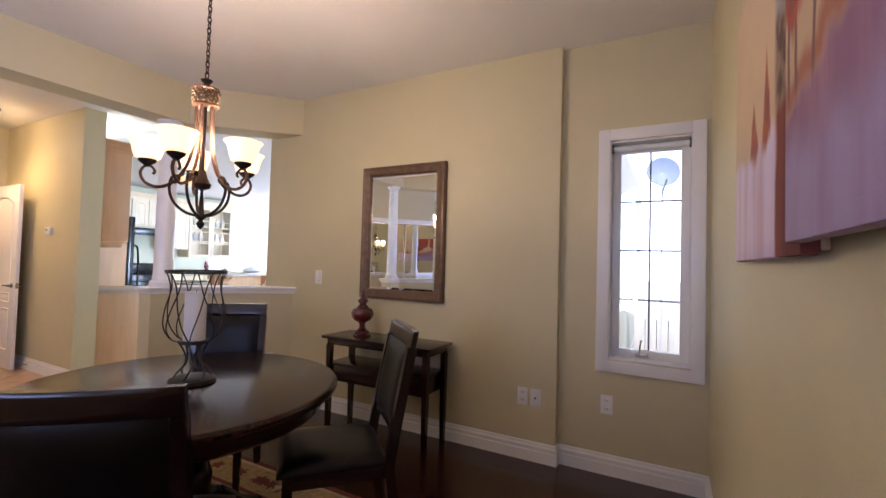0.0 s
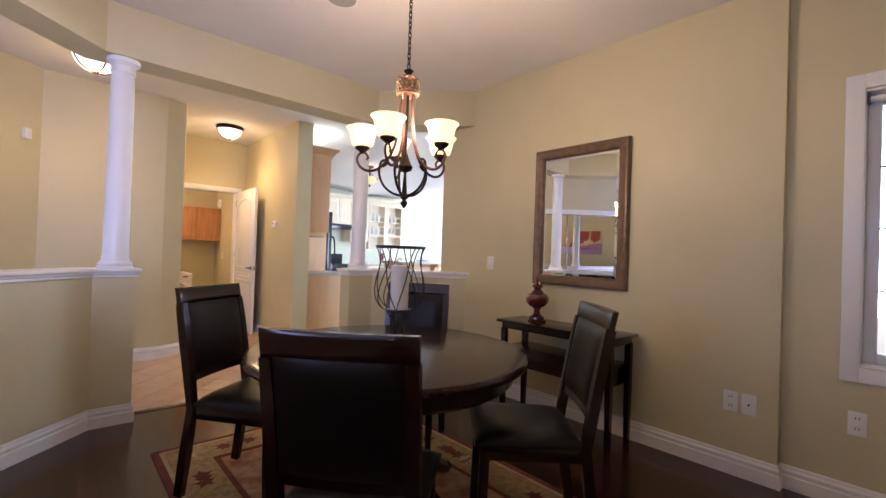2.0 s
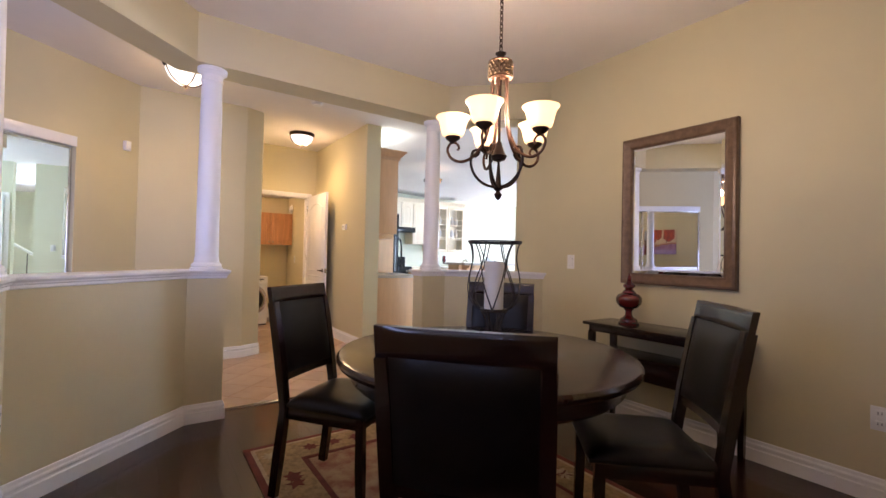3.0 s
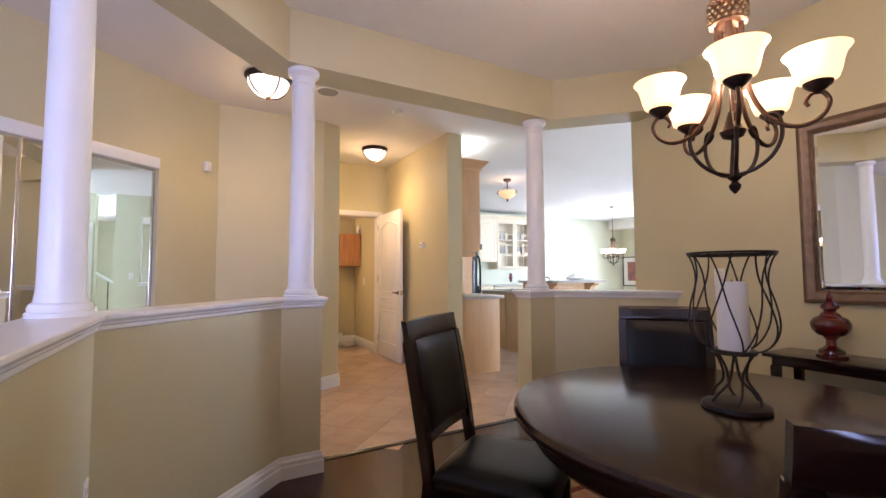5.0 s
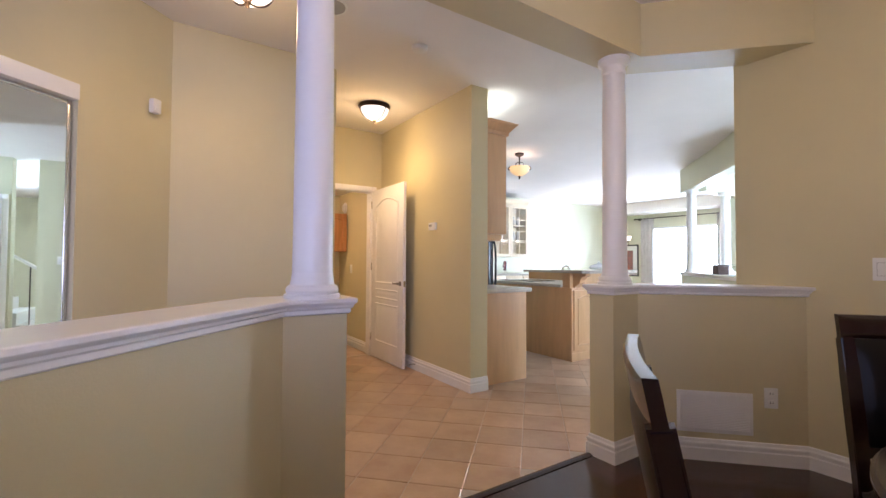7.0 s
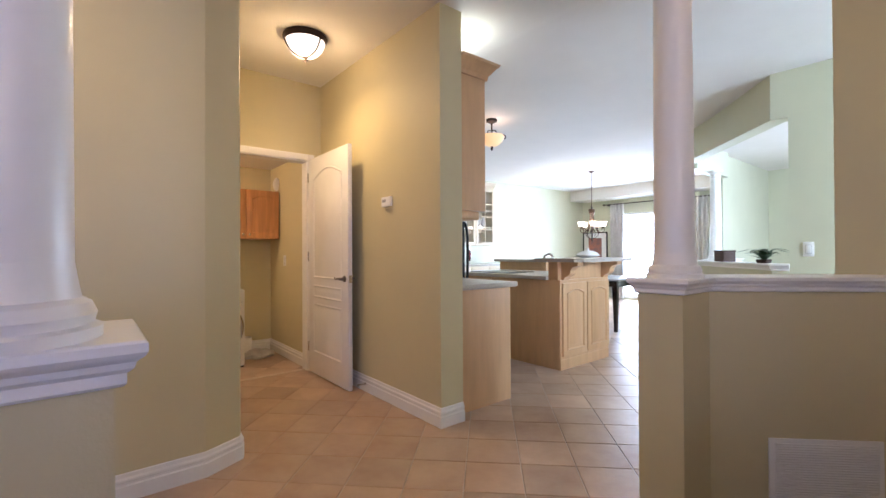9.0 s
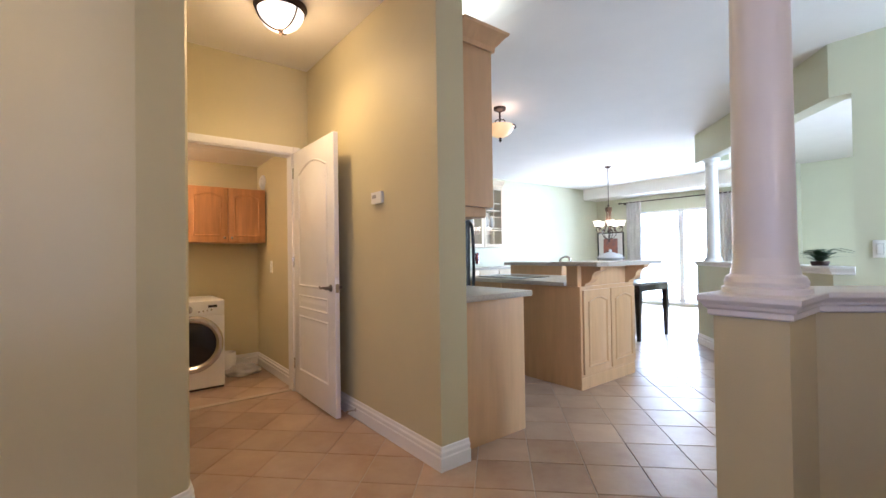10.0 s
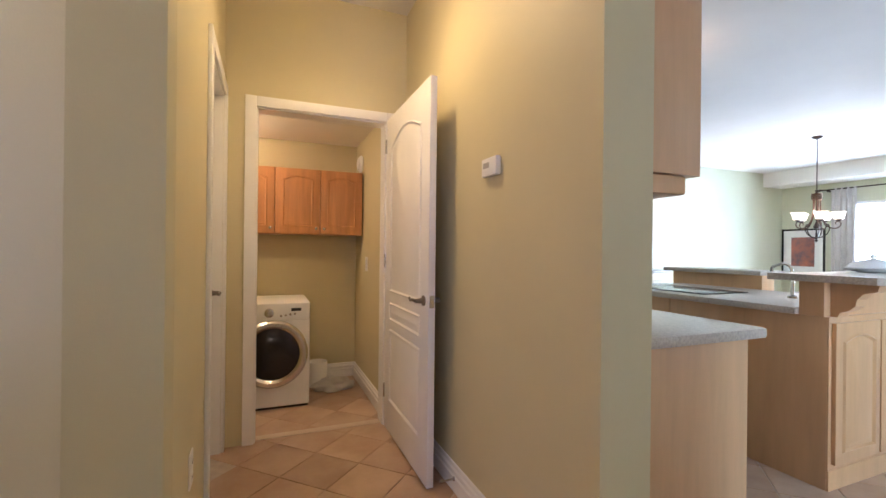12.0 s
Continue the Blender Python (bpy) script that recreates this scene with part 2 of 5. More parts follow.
# ---- round white columns ----
def column(x, y, z0, z1, r=0.072, group="white columns on the half walls"):
    ob = thing("column", pose(x, y, z0), "smooth white round column with turned base and capital on half wall", "column", group)
    h = z1 - z0
    part("base", lathe(bmesh.new(), [(r * 1.42, 0), (r * 1.42, 0.014), (r * 1.30, 0.018), (r * 1.34, 0.030), (r * 1.26, 0.044), (r * 1.12, 0.050), (r * 1.07, 0.070), (r * 1.02, 0.095)], 40), TRIM, ob)
    part("shaft", lathe(bmesh.new(), [(r * 1.02, 0.095), (r * 1.0, 0.3), (r * 0.95, h - 0.30), (r * 0.90, h - 0.10)], 40), TRIM, ob)
    part("capital", lathe(bmesh.new(), [(r * 0.90, h - 0.10), (r * 0.98, h - 0.092), (r * 0.98, h - 0.082), (r * 0.93, h - 0.074), (r * 0.95, h - 0.050), (r * 1.15, h - 0.034), (r * 1.30, h - 0.026), (r * 1.32, h - 0.001)], 40), TRIM, ob)
    return ob


column(-3.295, 0.81, CAP, BULK)
column(-3.315, 2.69, CAP, BULK)
column(-2.535, -0.142, CAP, BULK, 0.067)

# ---- ceilings and floors ----
structure("ceiling", boxed((-6.75, -4.2, H), (3.5, 3.42, H + 0.2)), CEILING)
structure("ceiling_window_bay", boxed((-0.13, 3.42, H), (0.92, 3.80, H + 0.2)), CEILING)
bm = bmesh.new()
rows = [(3.42, 2.766), (4.6, 2.675), (6.1, 2.59), (10.9, 2.62)]
lo = [[bm.verts.new((x, y, z)) for x in (-9.1, -0.13)] for y, z in rows]
hi = [[bm.verts.new((x, y, 3.0)) for x in (-9.1, -0.13)] for y, z in rows]
for q in range(3):
    bm.faces.new((lo[q][0], lo[q][1], lo[q + 1][1], lo[q + 1][0]))
    bm.faces.new((hi[q][0], hi[q + 1][0], hi[q + 1][1], hi[q][1]))
    for s in (0, 1):
        bm.faces.new((lo[q][s], lo[q + 1][s], hi[q + 1][s], hi[q][s]))
bm.faces.new((lo[0][0], hi[0][0], hi[0][1], lo[0][1]))
bm.faces.new((lo[3][0], lo[3][1], hi[3][1], hi[3][0]))
structure("ceiling_kitchen", bm, CEILING, 40)
structure("ceiling_kitchen_back", boxed((-9.1, 2.60, H), (-6.75, 3.42, H + 0.2)), CEILING)
structure("floor", slab(bmesh.new(), [(-9.2, -4.2), (3.5, -4.2), (3.5, 0.15), (0.89, 0.15), (0.89, 3.72), (-0.1, 3.72), (-0.1, 10.9), (-9.2, 10.9)], -0.3, -0.0045), GROUT)
structure("floor_dining", slab(bmesh.new(), [(0.69, -0.04), (0.69, 3.5), (-2.6, 3.5), (-3.385, 2.72), (-3.385, 0.75), (-2.6, -0.04)], -0.009, -0.003), HARDWOOD_BASE)
structure("trim_threshold", sweep(bmesh.new(), [(-3.385, GATE0), (-3.385, GATE1)], [(-0.022, -0.004), (-0.022, 0.004), (-0.006, 0.011), (0.010, 0.011), (0.024, 0.004), (0.024, -0.004)]), HARDWOOD, 30)

# ---- foyer and hall ----
C1, C2, C3 = (-5.04, 0.38), (-5.05, 1.355), (-5.14, 1.54)
HS, HN, HX = 1.555, 2.66, -6.62
K0 = (-4.75, 2.66)
CL0, CL1 = (-4.647, -0.047), (-3.422, -1.379)
wall("wall_foyer_diagonal", C1, (-3.279, -1.535), 0.10, 0, H, PAINT, holes=[((Vector(CL0) - Vector(C1)).length, (Vector(CL1) - Vector(C1)).length, 0, 2.105)])
structure("wall_foyer_west", sweep(bmesh.new(), [C1, C2, C3, (-5.18, HS), (-5.88, HS)], [(0, 0), (0, H), (0.12, H), (0.12, 0)]), PAINT)
structure("wall_hall_south_head", boxed((-6.62, HS - 0.12, 2.08), (-5.88, HS, H)), PAINT)
structure("wall_hall_south_end", boxed((-6.74, HS - 0.12, 0), (-6.58, HS, 2.08)), PAINT)
structure("wall_closet_back", sweep(bmesh.new(), [(-5.4, -0.3), (-3.7, -2.0)], [(0, 0), (0, H), (-0.1, H), (-0.1, 0)]), PAINT)
wall("wall_foyer_side", (-3.279, -3.55), (-3.279, -1.535), -0.12, 0, H, PAINT)
# South wall is unseen; its hole is made for the added south daylight.
wall("wall_south", (-3.3, -3.5), (3.3, -3.5), 0.2, 0, H, PAINT, holes=[(1.8, 3.8, 0.60, 2.30)])
wall("wall_foyer_east", (3.1, -3.6), (3.1, 0.1), 0.2, 0, H, PAINT, holes=[(0.7, 3.0, 0.55, 2.25)])
wall("wall_foyer_north", (3.2, -0.05), (0.69, -0.05), 0.2, 0, H, PAINT)
wall("wall_hall_end", (HX, HN), (HX, HS), 0.12, 0, H, PAINT, holes=[(0.13, 0.938, 0, 2.025)])
wall("wall_hall_north", K0, (-8.9, HN), 0.19, 0, H, PAINT)
baseboard([(K0[0], HN + 0.19), K0, (HX, HN)])
structure("baseboard", sweep(bmesh.new(), [CL0, C1, C2, C3, (-5.18, HS), (-5.82, HS)], [(-d, z) for d, z in BASE_PROFILE]), TRIM, 30)
# laundry
wall("wall_laundry_back", (-7.83, 2.70), (-7.83, 0.7), 0.12, 0, 2.2, PAINT)
wall("wall_laundry_south", (-7.9, 0.75), (-6.7, 0.75), 0.12, 0, 2.2, PAINT)
wall("wall_laundry_front", (-6.74, HS), (-6.74, 0.7), 0.12, 0, 2.2, PAINT)
structure("wall_laundry_north", boxed((-7.83, 2.56, 0), (-6.74, 2.66, 2.2)), PAINT)
structure("ceiling_laundry", boxed((-7.9, 0.7, 2.12), (-6.74, 2.66, 2.3)), CEILING)
structure("baseboard", sweep(bmesh.new(), [(-6.75, 2.56), (-7.83, 2.56), (-7.83, 1.0)], BASE_PROFILE), TRIM, 30)

# ---- kitchen, breakfast corner and family room shell ----
WX, FY = -8.87, 10.70
wall("wall_kitchen_west", (WX, FY), (WX, 2.6), 0.12, 0, 2.9, PAINT_SAGE)
wall("wall_far_north", (-0.2, FY), (WX - 0.1, FY), 0.2, 0, 2.9, PAINT_SAGE, holes=[(5.85, 7.65, 0.02, 2.03)])
structure("ceiling_soffit", boxed((WX, 10.15, 2.37), (-5.2, FY, 2.75)), CEILING)
LEDGE, LINTEL = 1.02, 2.24
F0, F1, F2 = (-5.22, 7.10), (-3.64, 5.38), (-3.52, 5.38)
half_wall("half_wall_family_room", [F2, F1, F0], PAINT_SAGE, LEDGE, 0.15)
structure("bulkhead_family", sweep(bmesh.new(), [F2, F1, F0], [(0.0, LINTEL), (0.0, 2.75), (-0.15, 2.75), (-0.15, LINTEL)]), PAINT_SAGE)
structure("wall_stair_west", boxed((F2[0], F2[1], 0), (-3.13, F2[1] + 0.15, 2.9)), PAINT_SAGE)
structure("wall_stair_east", boxed((-2.84, F2[1], 0), (-0.32, F2[1] + 0.15, 2.9)), PAINT_SAGE)
structure("baseboard", sweep(bmesh.new(), [(-3.13, F2[1]), F2, F1, F0], BASE_PROFILE), TRIM, 30)
structure("wall_family_south", boxed((-2.9, 3.72, 0), (-0.22, 3.84, 2.9)), PAINT_SAGE)
wall("wall_family_east", (-0.32, 3.72), (-0.32, 10.8), 0.2, 0, 2.9, PAINT_SAGE, holes=[(0.53, 1.03, 0.9, 2.3), (2.2, 4.6, 0.7, 2.3)])
structure("wall_family_stub", boxed((-5.10, 8.35, 0), (-4.95, 10.7, 2.75)), PAINT_SAGE)
column(-4.98, 6.95, LEDGE, LINTEL, 0.07, "white columns beside the family room")
column(-4.80, 7.60, LEDGE, LINTEL, 0.07, "white columns beside the family room")
half_wall("half_wall_family_side", [(-4.87, 7.4), (-4.87, 8.35)], PAINT_SAGE, LEDGE, 0.15)
structure("bulkhead_family_side", boxed((-5.02, 7.18, LINTEL), (-4.87, 8.35, 2.75)), PAINT_SAGE)


# ---- outlets, switches, vents ----
def wall_frame(x, y, z, yaw):
    """A pose on a wall: local x along it, local z up, local -y out of it into the room (yaw 0: the wall looks to -y)."""
    return pose(x, y, z, 0, 0, yaw)


def outlet(m, kind_of="outlet", w=0.072, h=0.118):
    if kind_of == "switch":
        ob = thing("light_switch", m, "white plastic rocker light switch on painted wall", "light switch", "switches")
        part("rocker", boxed((-0.017, -0.011, -0.033), (0.017, -0.005, 0.033), 0.003), WHITE_PLASTIC, ob)
        # grey sheet paints the shaded gap round the rocker
        part("rocker_gap_shade", boxed((-0.019, -0.0072, -0.035), (0.019, -0.0055, 0.035)), material_grey, ob)
    else:
        ob = thing("wall_outlet", m, "white plastic double socket plate low on painted wall", "outlet", "outlets")
        for dz in (-0.026, 0.026):
            s = part("socket", boxed((-0.017, -0.009, dz - 0.015), (0.017, -0.005, dz + 0.015), 0.003), WHITE_PLASTIC, ob)
            for dx in (-0.007, 0.007):
                part("slot", boxed((dx - 0.0015, -0.0095, dz - 0.005), (dx + 0.0015, -0.0085, dz + 0.007)), DARK, s)
    part("plate", boxed((-w / 2, -0.006, -h / 2), (w / 2, -0.0005, h / 2), 0.003), WHITE_PLASTIC, ob)
    return ob


# For dark and grey parts, and for shade painted into narrow gaps.
DARK = material("dark_parts_and_gap_shade", (0.02, 0.02, 0.02), 0.6)
material_grey = material("grey_parts_and_gap_shade", (0.35, 0.34, 0.33), 0.6)
outlet(wall_frame(-0.392, 3.44, 0.415, 0))
plate = thing("cable_plate", wall_frame(-0.302, 3.44, 0.415, 0), "white plastic cable jack plate beside the socket", "wall plate")
part("plate", boxed((-0.036, -0.006, -0.059), (0.036, -0.0005, 0.059), 0.003), WHITE_PLASTIC, plate)
part("jack", lathe(bmesh.new(), [(0.006, 0), (0.006, 0.008), (0.003, 0.008)], 12, pose(0, -0.006, 0, 90, 0, 0)), CHROME, plate)
outlet(wall_frame(0.135, 3.50, 0.432, 0))
outlet(wall_frame(-2.275, 3.44, 1.14, 0), "switch")
DV = Vector((1, 1)).normalized()


def on_diagonal(x, y, z):
    """On the kitchen-side diagonal half wall, whose face looks to (+x, -y)."""
    return wall_frame(x, y, z, 45)


outlet(on_diagonal(-2.723, 3.307, 0.385))
outlet(wall_frame(-2.435, V4[1], 0.43, 180))
outlet(wall_frame(-5.48, HS, 0.42, 180))
outlet(pose(-4.25, 6.044, 0.42, 0, 0, -47.4))
outlet(pose(-4.652, 6.482, 0.44, 0, 0, -47.4))
outlet(pose(-3.397, 5.38, 1.143, 0, 0, 0), "switch")
grille = thing("floor_register", on_diagonal(-2.935, 3.095, 0.283), "white louvred return air grille low on half wall", "air vent")
part("frame_plate", boxed((-0.205, -0.008, -0.122), (0.205, -0.0005, 0.122), 0.003), TRIM, grille)
for k in range(22):
    z = -0.100 + k * 0.0095
    part("slat", boxed((-0.185, -0.013, z), (0.185, -0.0085, z + 0.005), 0, pose(0, 0, 0, 0, 0, 0)), TRIM, grille)

# ---- window with casing, sash, bars, blind and crank ----
win = thing("window_1", pose(0.365, 3.50, 0), kind="structure")


def ring(bm, x0, x1, z0, z1, w, y0, y1, bevel=0.004):
    box(bm, (x0, y0, z0), (x0 + w, y1, z1), bevel)
    box(bm, (x1 - w, y0, z0), (x1, y1, z1), bevel)
    box(bm, (x0 + w - 0.001, y0 + 0.001, z1 - w), (x1 - w + 0.001, y1 - 0.001, z1), bevel)
    box(bm, (x0 + w - 0.001, y0 + 0.001, z0), (x1 - w + 0.001, y1 - 0.001, z0 + w), bevel)
    return bm


part("casing", ring(bmesh.new(), -0.300, 0.300, 0.640, 2.180, 0.072, -0.020, -0.001), TRIM, win, soft=30)
part("jamb", ring(bmesh.new(), -0.236, 0.236, 0.715, 2.105, 0.012, -0.004, 0.14), TRIM, win, soft=30)
part("sash", ring(bmesh.new(), -0.224, 0.224, 0.727, 2.093, 0.052, 0.085, 0.125), WHITE_PLASTIC, win, soft=30)
GX0, GX1, GZ0, GZ1 = -0.172, 0.172, 0.779, 2.041
BAR = material("window_bar", (0.10, 0.10, 0.12), 0.5)
part("bar_upright", boxed((-0.005, 0.104, GZ0), (0.005, 0.110, GZ1)), BAR, win)
for k in (1, 2, 3):
    z = GZ0 + (GZ1 - GZ0) * k / 4
    part("bar_cross", boxed((GX0, 0.103, z - 0.005), (GX1, 0.109, z + 0.005)), BAR, win)
pane = part("pane", boxed((GX0 - 0.004, 0.112, GZ0 - 0.004), (GX1 + 0.004, 0.116, GZ1 + 0.004)), PANE, win)
pane.visible_shadow = False
crank = part("crank", boxed((-0.075, 0.062, 0.742), (0.0, 0.084, 0.760), 0.004), CHROME, win)
part("crank_handle", tube(bmesh.new(), [(-0.05, 0.06, 0.757), (-0.046, 0.045, 0.80), (-0.040, 0.043, 0.85)], 0.005, 8), CHROME, crank)
part("latch", boxed((0.218, 0.074, 1.0), (0.226, 0.086, 1.10), 0.003), WHITE_PLASTIC, win)
part("latch", boxed((0.218, 0.074, 1.62), (0.226, 0.086, 1.72), 0.003), WHITE_PLASTIC, win)
blind = thing("roller_blind", pose(0.365, 3.54, 2.062), "rolled-up white roller blind at window head", "blind")
part("roll", lathe(bmesh.new(), [(0.017, -0.212), (0.017, 0.212)], 16, pose(0, 0, 0, 0, 90, 0)), WHITE_PLASTIC, blind)
for sx in (-0.218, 0.218):
    part("bracket", boxed((sx - 0.006, -0.022, -0.022), (sx + 0.006, 0.022, 0.028), 0.002), BAR, blind)

# outside the dining window: a board fence, a neighbour's brick wall and a shrub
GRASS = material("lawn", (0.06, 0.11, 0.035), 0.9, vary=0.5, scale=3, bump=0.5, bump_scale=30)
structure("ground", boxed((-200, -200, -0.9), (200, 200, -0.32)), GRASS)
FENCE = material("weathered_fence", (0.80, 0.74, 0.66), 0.85, vary=0.15, scale=3, stretch=(9, 9, 0.8))
# Glowing sheet stands in for the bright sky and sends light through the openings.
BACK = glow("glowing_sky_sheet", (0.82, 0.90, 1.0), 1.25)
structure("backdrop_sky_glow", boxed((-14.0, 16.0, -0.4), (12.0, 16.1, 14.0)), BACK)
fence = thing("garden_fence", pose(1.1, 7.6, -0.32), "weathered pale wooden board fence outside the window", "fence")
for k in range(14):
    part("board", boxed((-1.1 + k * 0.15, -0.01, 0), (-1.1 + k * 0.15 + 0.14, 0.012, 1.42 + 0.015 * ((k * 7) % 3)), 0.003), FENCE, fence)
for z in (0.35, 1.15):
    part("rail", boxed((-1.12, 0.012, z), (1.0, 0.05, z + 0.09)), FENCE, fence)
DISH = material("grey_dish", (0.42, 0.52, 0.68), 0.5, vary=0.1)
dish_out = thing("satellite_dish", pose(0.39, 5.6, -0.32), "grey satellite dish on a pole in the garden", "satellite dish")
part("pole", lathe(bmesh.new(), [(0.008, 0), (0.008, 2.56)], 12), WHITE_PLASTIC, dish_out)
part("reflector", lathe(bmesh.new(), [(0.004, 0.0), (0.08, 0.010), (0.155, 0.04), (0.16, 0.044), (0.155, 0.048), (0.08, 0.018), (0.004, 0.010)], 36, pose(0, -0.03, 2.61, 78, 0, 12), cap=False), DISH, dish_out)
part("feed_arm", tube(bmesh.new(), [(0, -0.04, 2.40), (0.05, -0.32, 2.50)], 0.010, 8), DISH, dish_out)
LEAF = material("shrub_leaf", (0.05, 0.10, 0.035), 0.6, vary=0.4, scale=8)


# ---- hardwood table, chairs ----
ESPRESSO = material("espresso_wood", (0.016, 0.0045, 0.0035), 0.20, vary=0.45, scale=4, stretch=(2.0, 12.0, 12.0), bump=0.03, coat=0.15)
ESPRESSO_TOP = material("espresso_table_top", (0.030, 0.011, 0.008), 0.20, vary=0.35, scale=3, stretch=(2.0, 14.0, 10.0), bump=0.02, coat=0.1, spec=0.4)
LEATHER = material("dark_leather", (0.0045, 0.0032, 0.0032), 0.33, spec=0.26, vary=0.25, scale=14, bump=0.10, bump_scale=90)
TX, TY = -1.315, 1.68


def round_table():
    ob = thing("dining_table", pose(TX, TY, 0.012), "round dark espresso wood pedestal dining table, polished top", "table")
    R = 0.63
    part("tabletop", lathe(bmesh.new(), [(R - 0.03, 0.712), (R - 0.005, 0.716), (R, 0.726), (R, 0.738), (R - 0.008, 0.748), (R - 0.022, 0.752)], 96), ESPRESSO_TOP, ob)
    part("apron", lathe(bmesh.new(), [(R - 0.10, 0.63), (R - 0.075, 0.635), (R - 0.06, 0.65), (R - 0.055, 0.712), (R - 0.075, 0.713)], 96), ESPRESSO, ob)
    part("pedestal", lathe(bmesh.new(), [(0.16, 0.64), (0.15, 0.60), (0.085, 0.57), (0.075, 0.52), (0.10, 0.44), (0.125, 0.36), (0.12, 0.28), (0.085, 0.22), (0.095, 0.17), (0.11, 0.14), (0.10, 0.10)][::-1], 40), ESPRESSO, ob)
    for k in range(4):
        a = radians(10 + 90 * k)
        line = curve_points([(0.07, 0, 0.23), (0.20, 0, 0.20), (0.33, 0, 0.10), (0.44, 0, 0.035), (0.48, 0, 0.03)], 5)
        bm = bmesh.new()
        tube(bm, line, 0.042, 10, 0.028)
        bmesh.ops.transform(bm, matrix=pose(0, 0, 0, 0, 0, math.degrees(a)), verts=bm.verts)
        part("foot", bm, ESPRESSO, ob)
    return ob


round_table()


def strip(bm, line, w, t):
    """A flat bar of width w (x) and depth t along points in the y-z plane, centred at x."""
    rings = []
    for i, (x, y, z) in enumerate(line):
        a, b = Vector(line[max(i - 1, 0)]), Vector(line[min(i + 1, len(line) - 1)])
        d = (b - a).normalized()
        n = Vector((0, d.z, -d.y))
        rings.append([bm.verts.new((x + sx * w / 2, y + sn * n.y * t / 2, z + sn * n.z * t / 2)) for sx, sn in ((-1, -1), (1, -1), (1, 1), (-1, 1))])
    for a, b in zip(rings, rings[1:]):
        for k in range(4):
            bm.faces.new((a[k], a[(k + 1) % 4], b[(k + 1) % 4], b[k]))
    bm.faces.new(rings[0][::-1])
    bm.faces.new(rings[-1])
    es = [e for e in bm.edges if abs((e.verts[0].co - e.verts[1].co).normalized().x) < 0.5]
    bmesh.ops.bevel(bm, geom=es, offset=0.005, segments=2, affect="EDGES")
    return bm


def back_y(z):
    """The lean of the chair's back at height z."""
    return -0.215 - max(0, z - 0.42) * 0.15 - max(0, z - 0.7) * 0.05


def curved_panel(bm, x0, x1, z0, z1, t, bow, pillow=0.0, nx=12, nz=10):
    """A panel that follows the back's lean and bows backwards in the middle."""
    def at(u, v, s):
        x, z = x0 + (x1 - x0) * u, z0 + (z1 - z0) * v
        edge = (1 - (2 * u - 1) ** 6) * (1 - (2 * v - 1) ** 6)
        y = back_y(z) - bow * (1 - (2 * u - 1) ** 2) + s * (t / 2 + pillow * edge)
        return (x, y, z)
    g = {s: [[bm.verts.new(at(i / nx, j / nz, s)) for j in range(nz + 1)] for i in range(nx + 1)] for s in (-1, 1)}
    for s in (-1, 1):
        for i in range(nx):
            for j in range(nz):
                bm.faces.new((g[s][i][j], g[s][i + 1][j], g[s][i + 1][j + 1], g[s][i][j + 1]))
    for i in range(nx):
        for j in (0, nz):
            bm.faces.new((g[-1][i][j], g[-1][i + 1][j], g[1][i + 1][j], g[1][i][j]))
    for j in range(nz):
        for i in (0, nx):
            bm.faces.new((g[-1][i][j], g[-1][i][j + 1], g[1][i][j + 1], g[1][i][j]))
    return bm


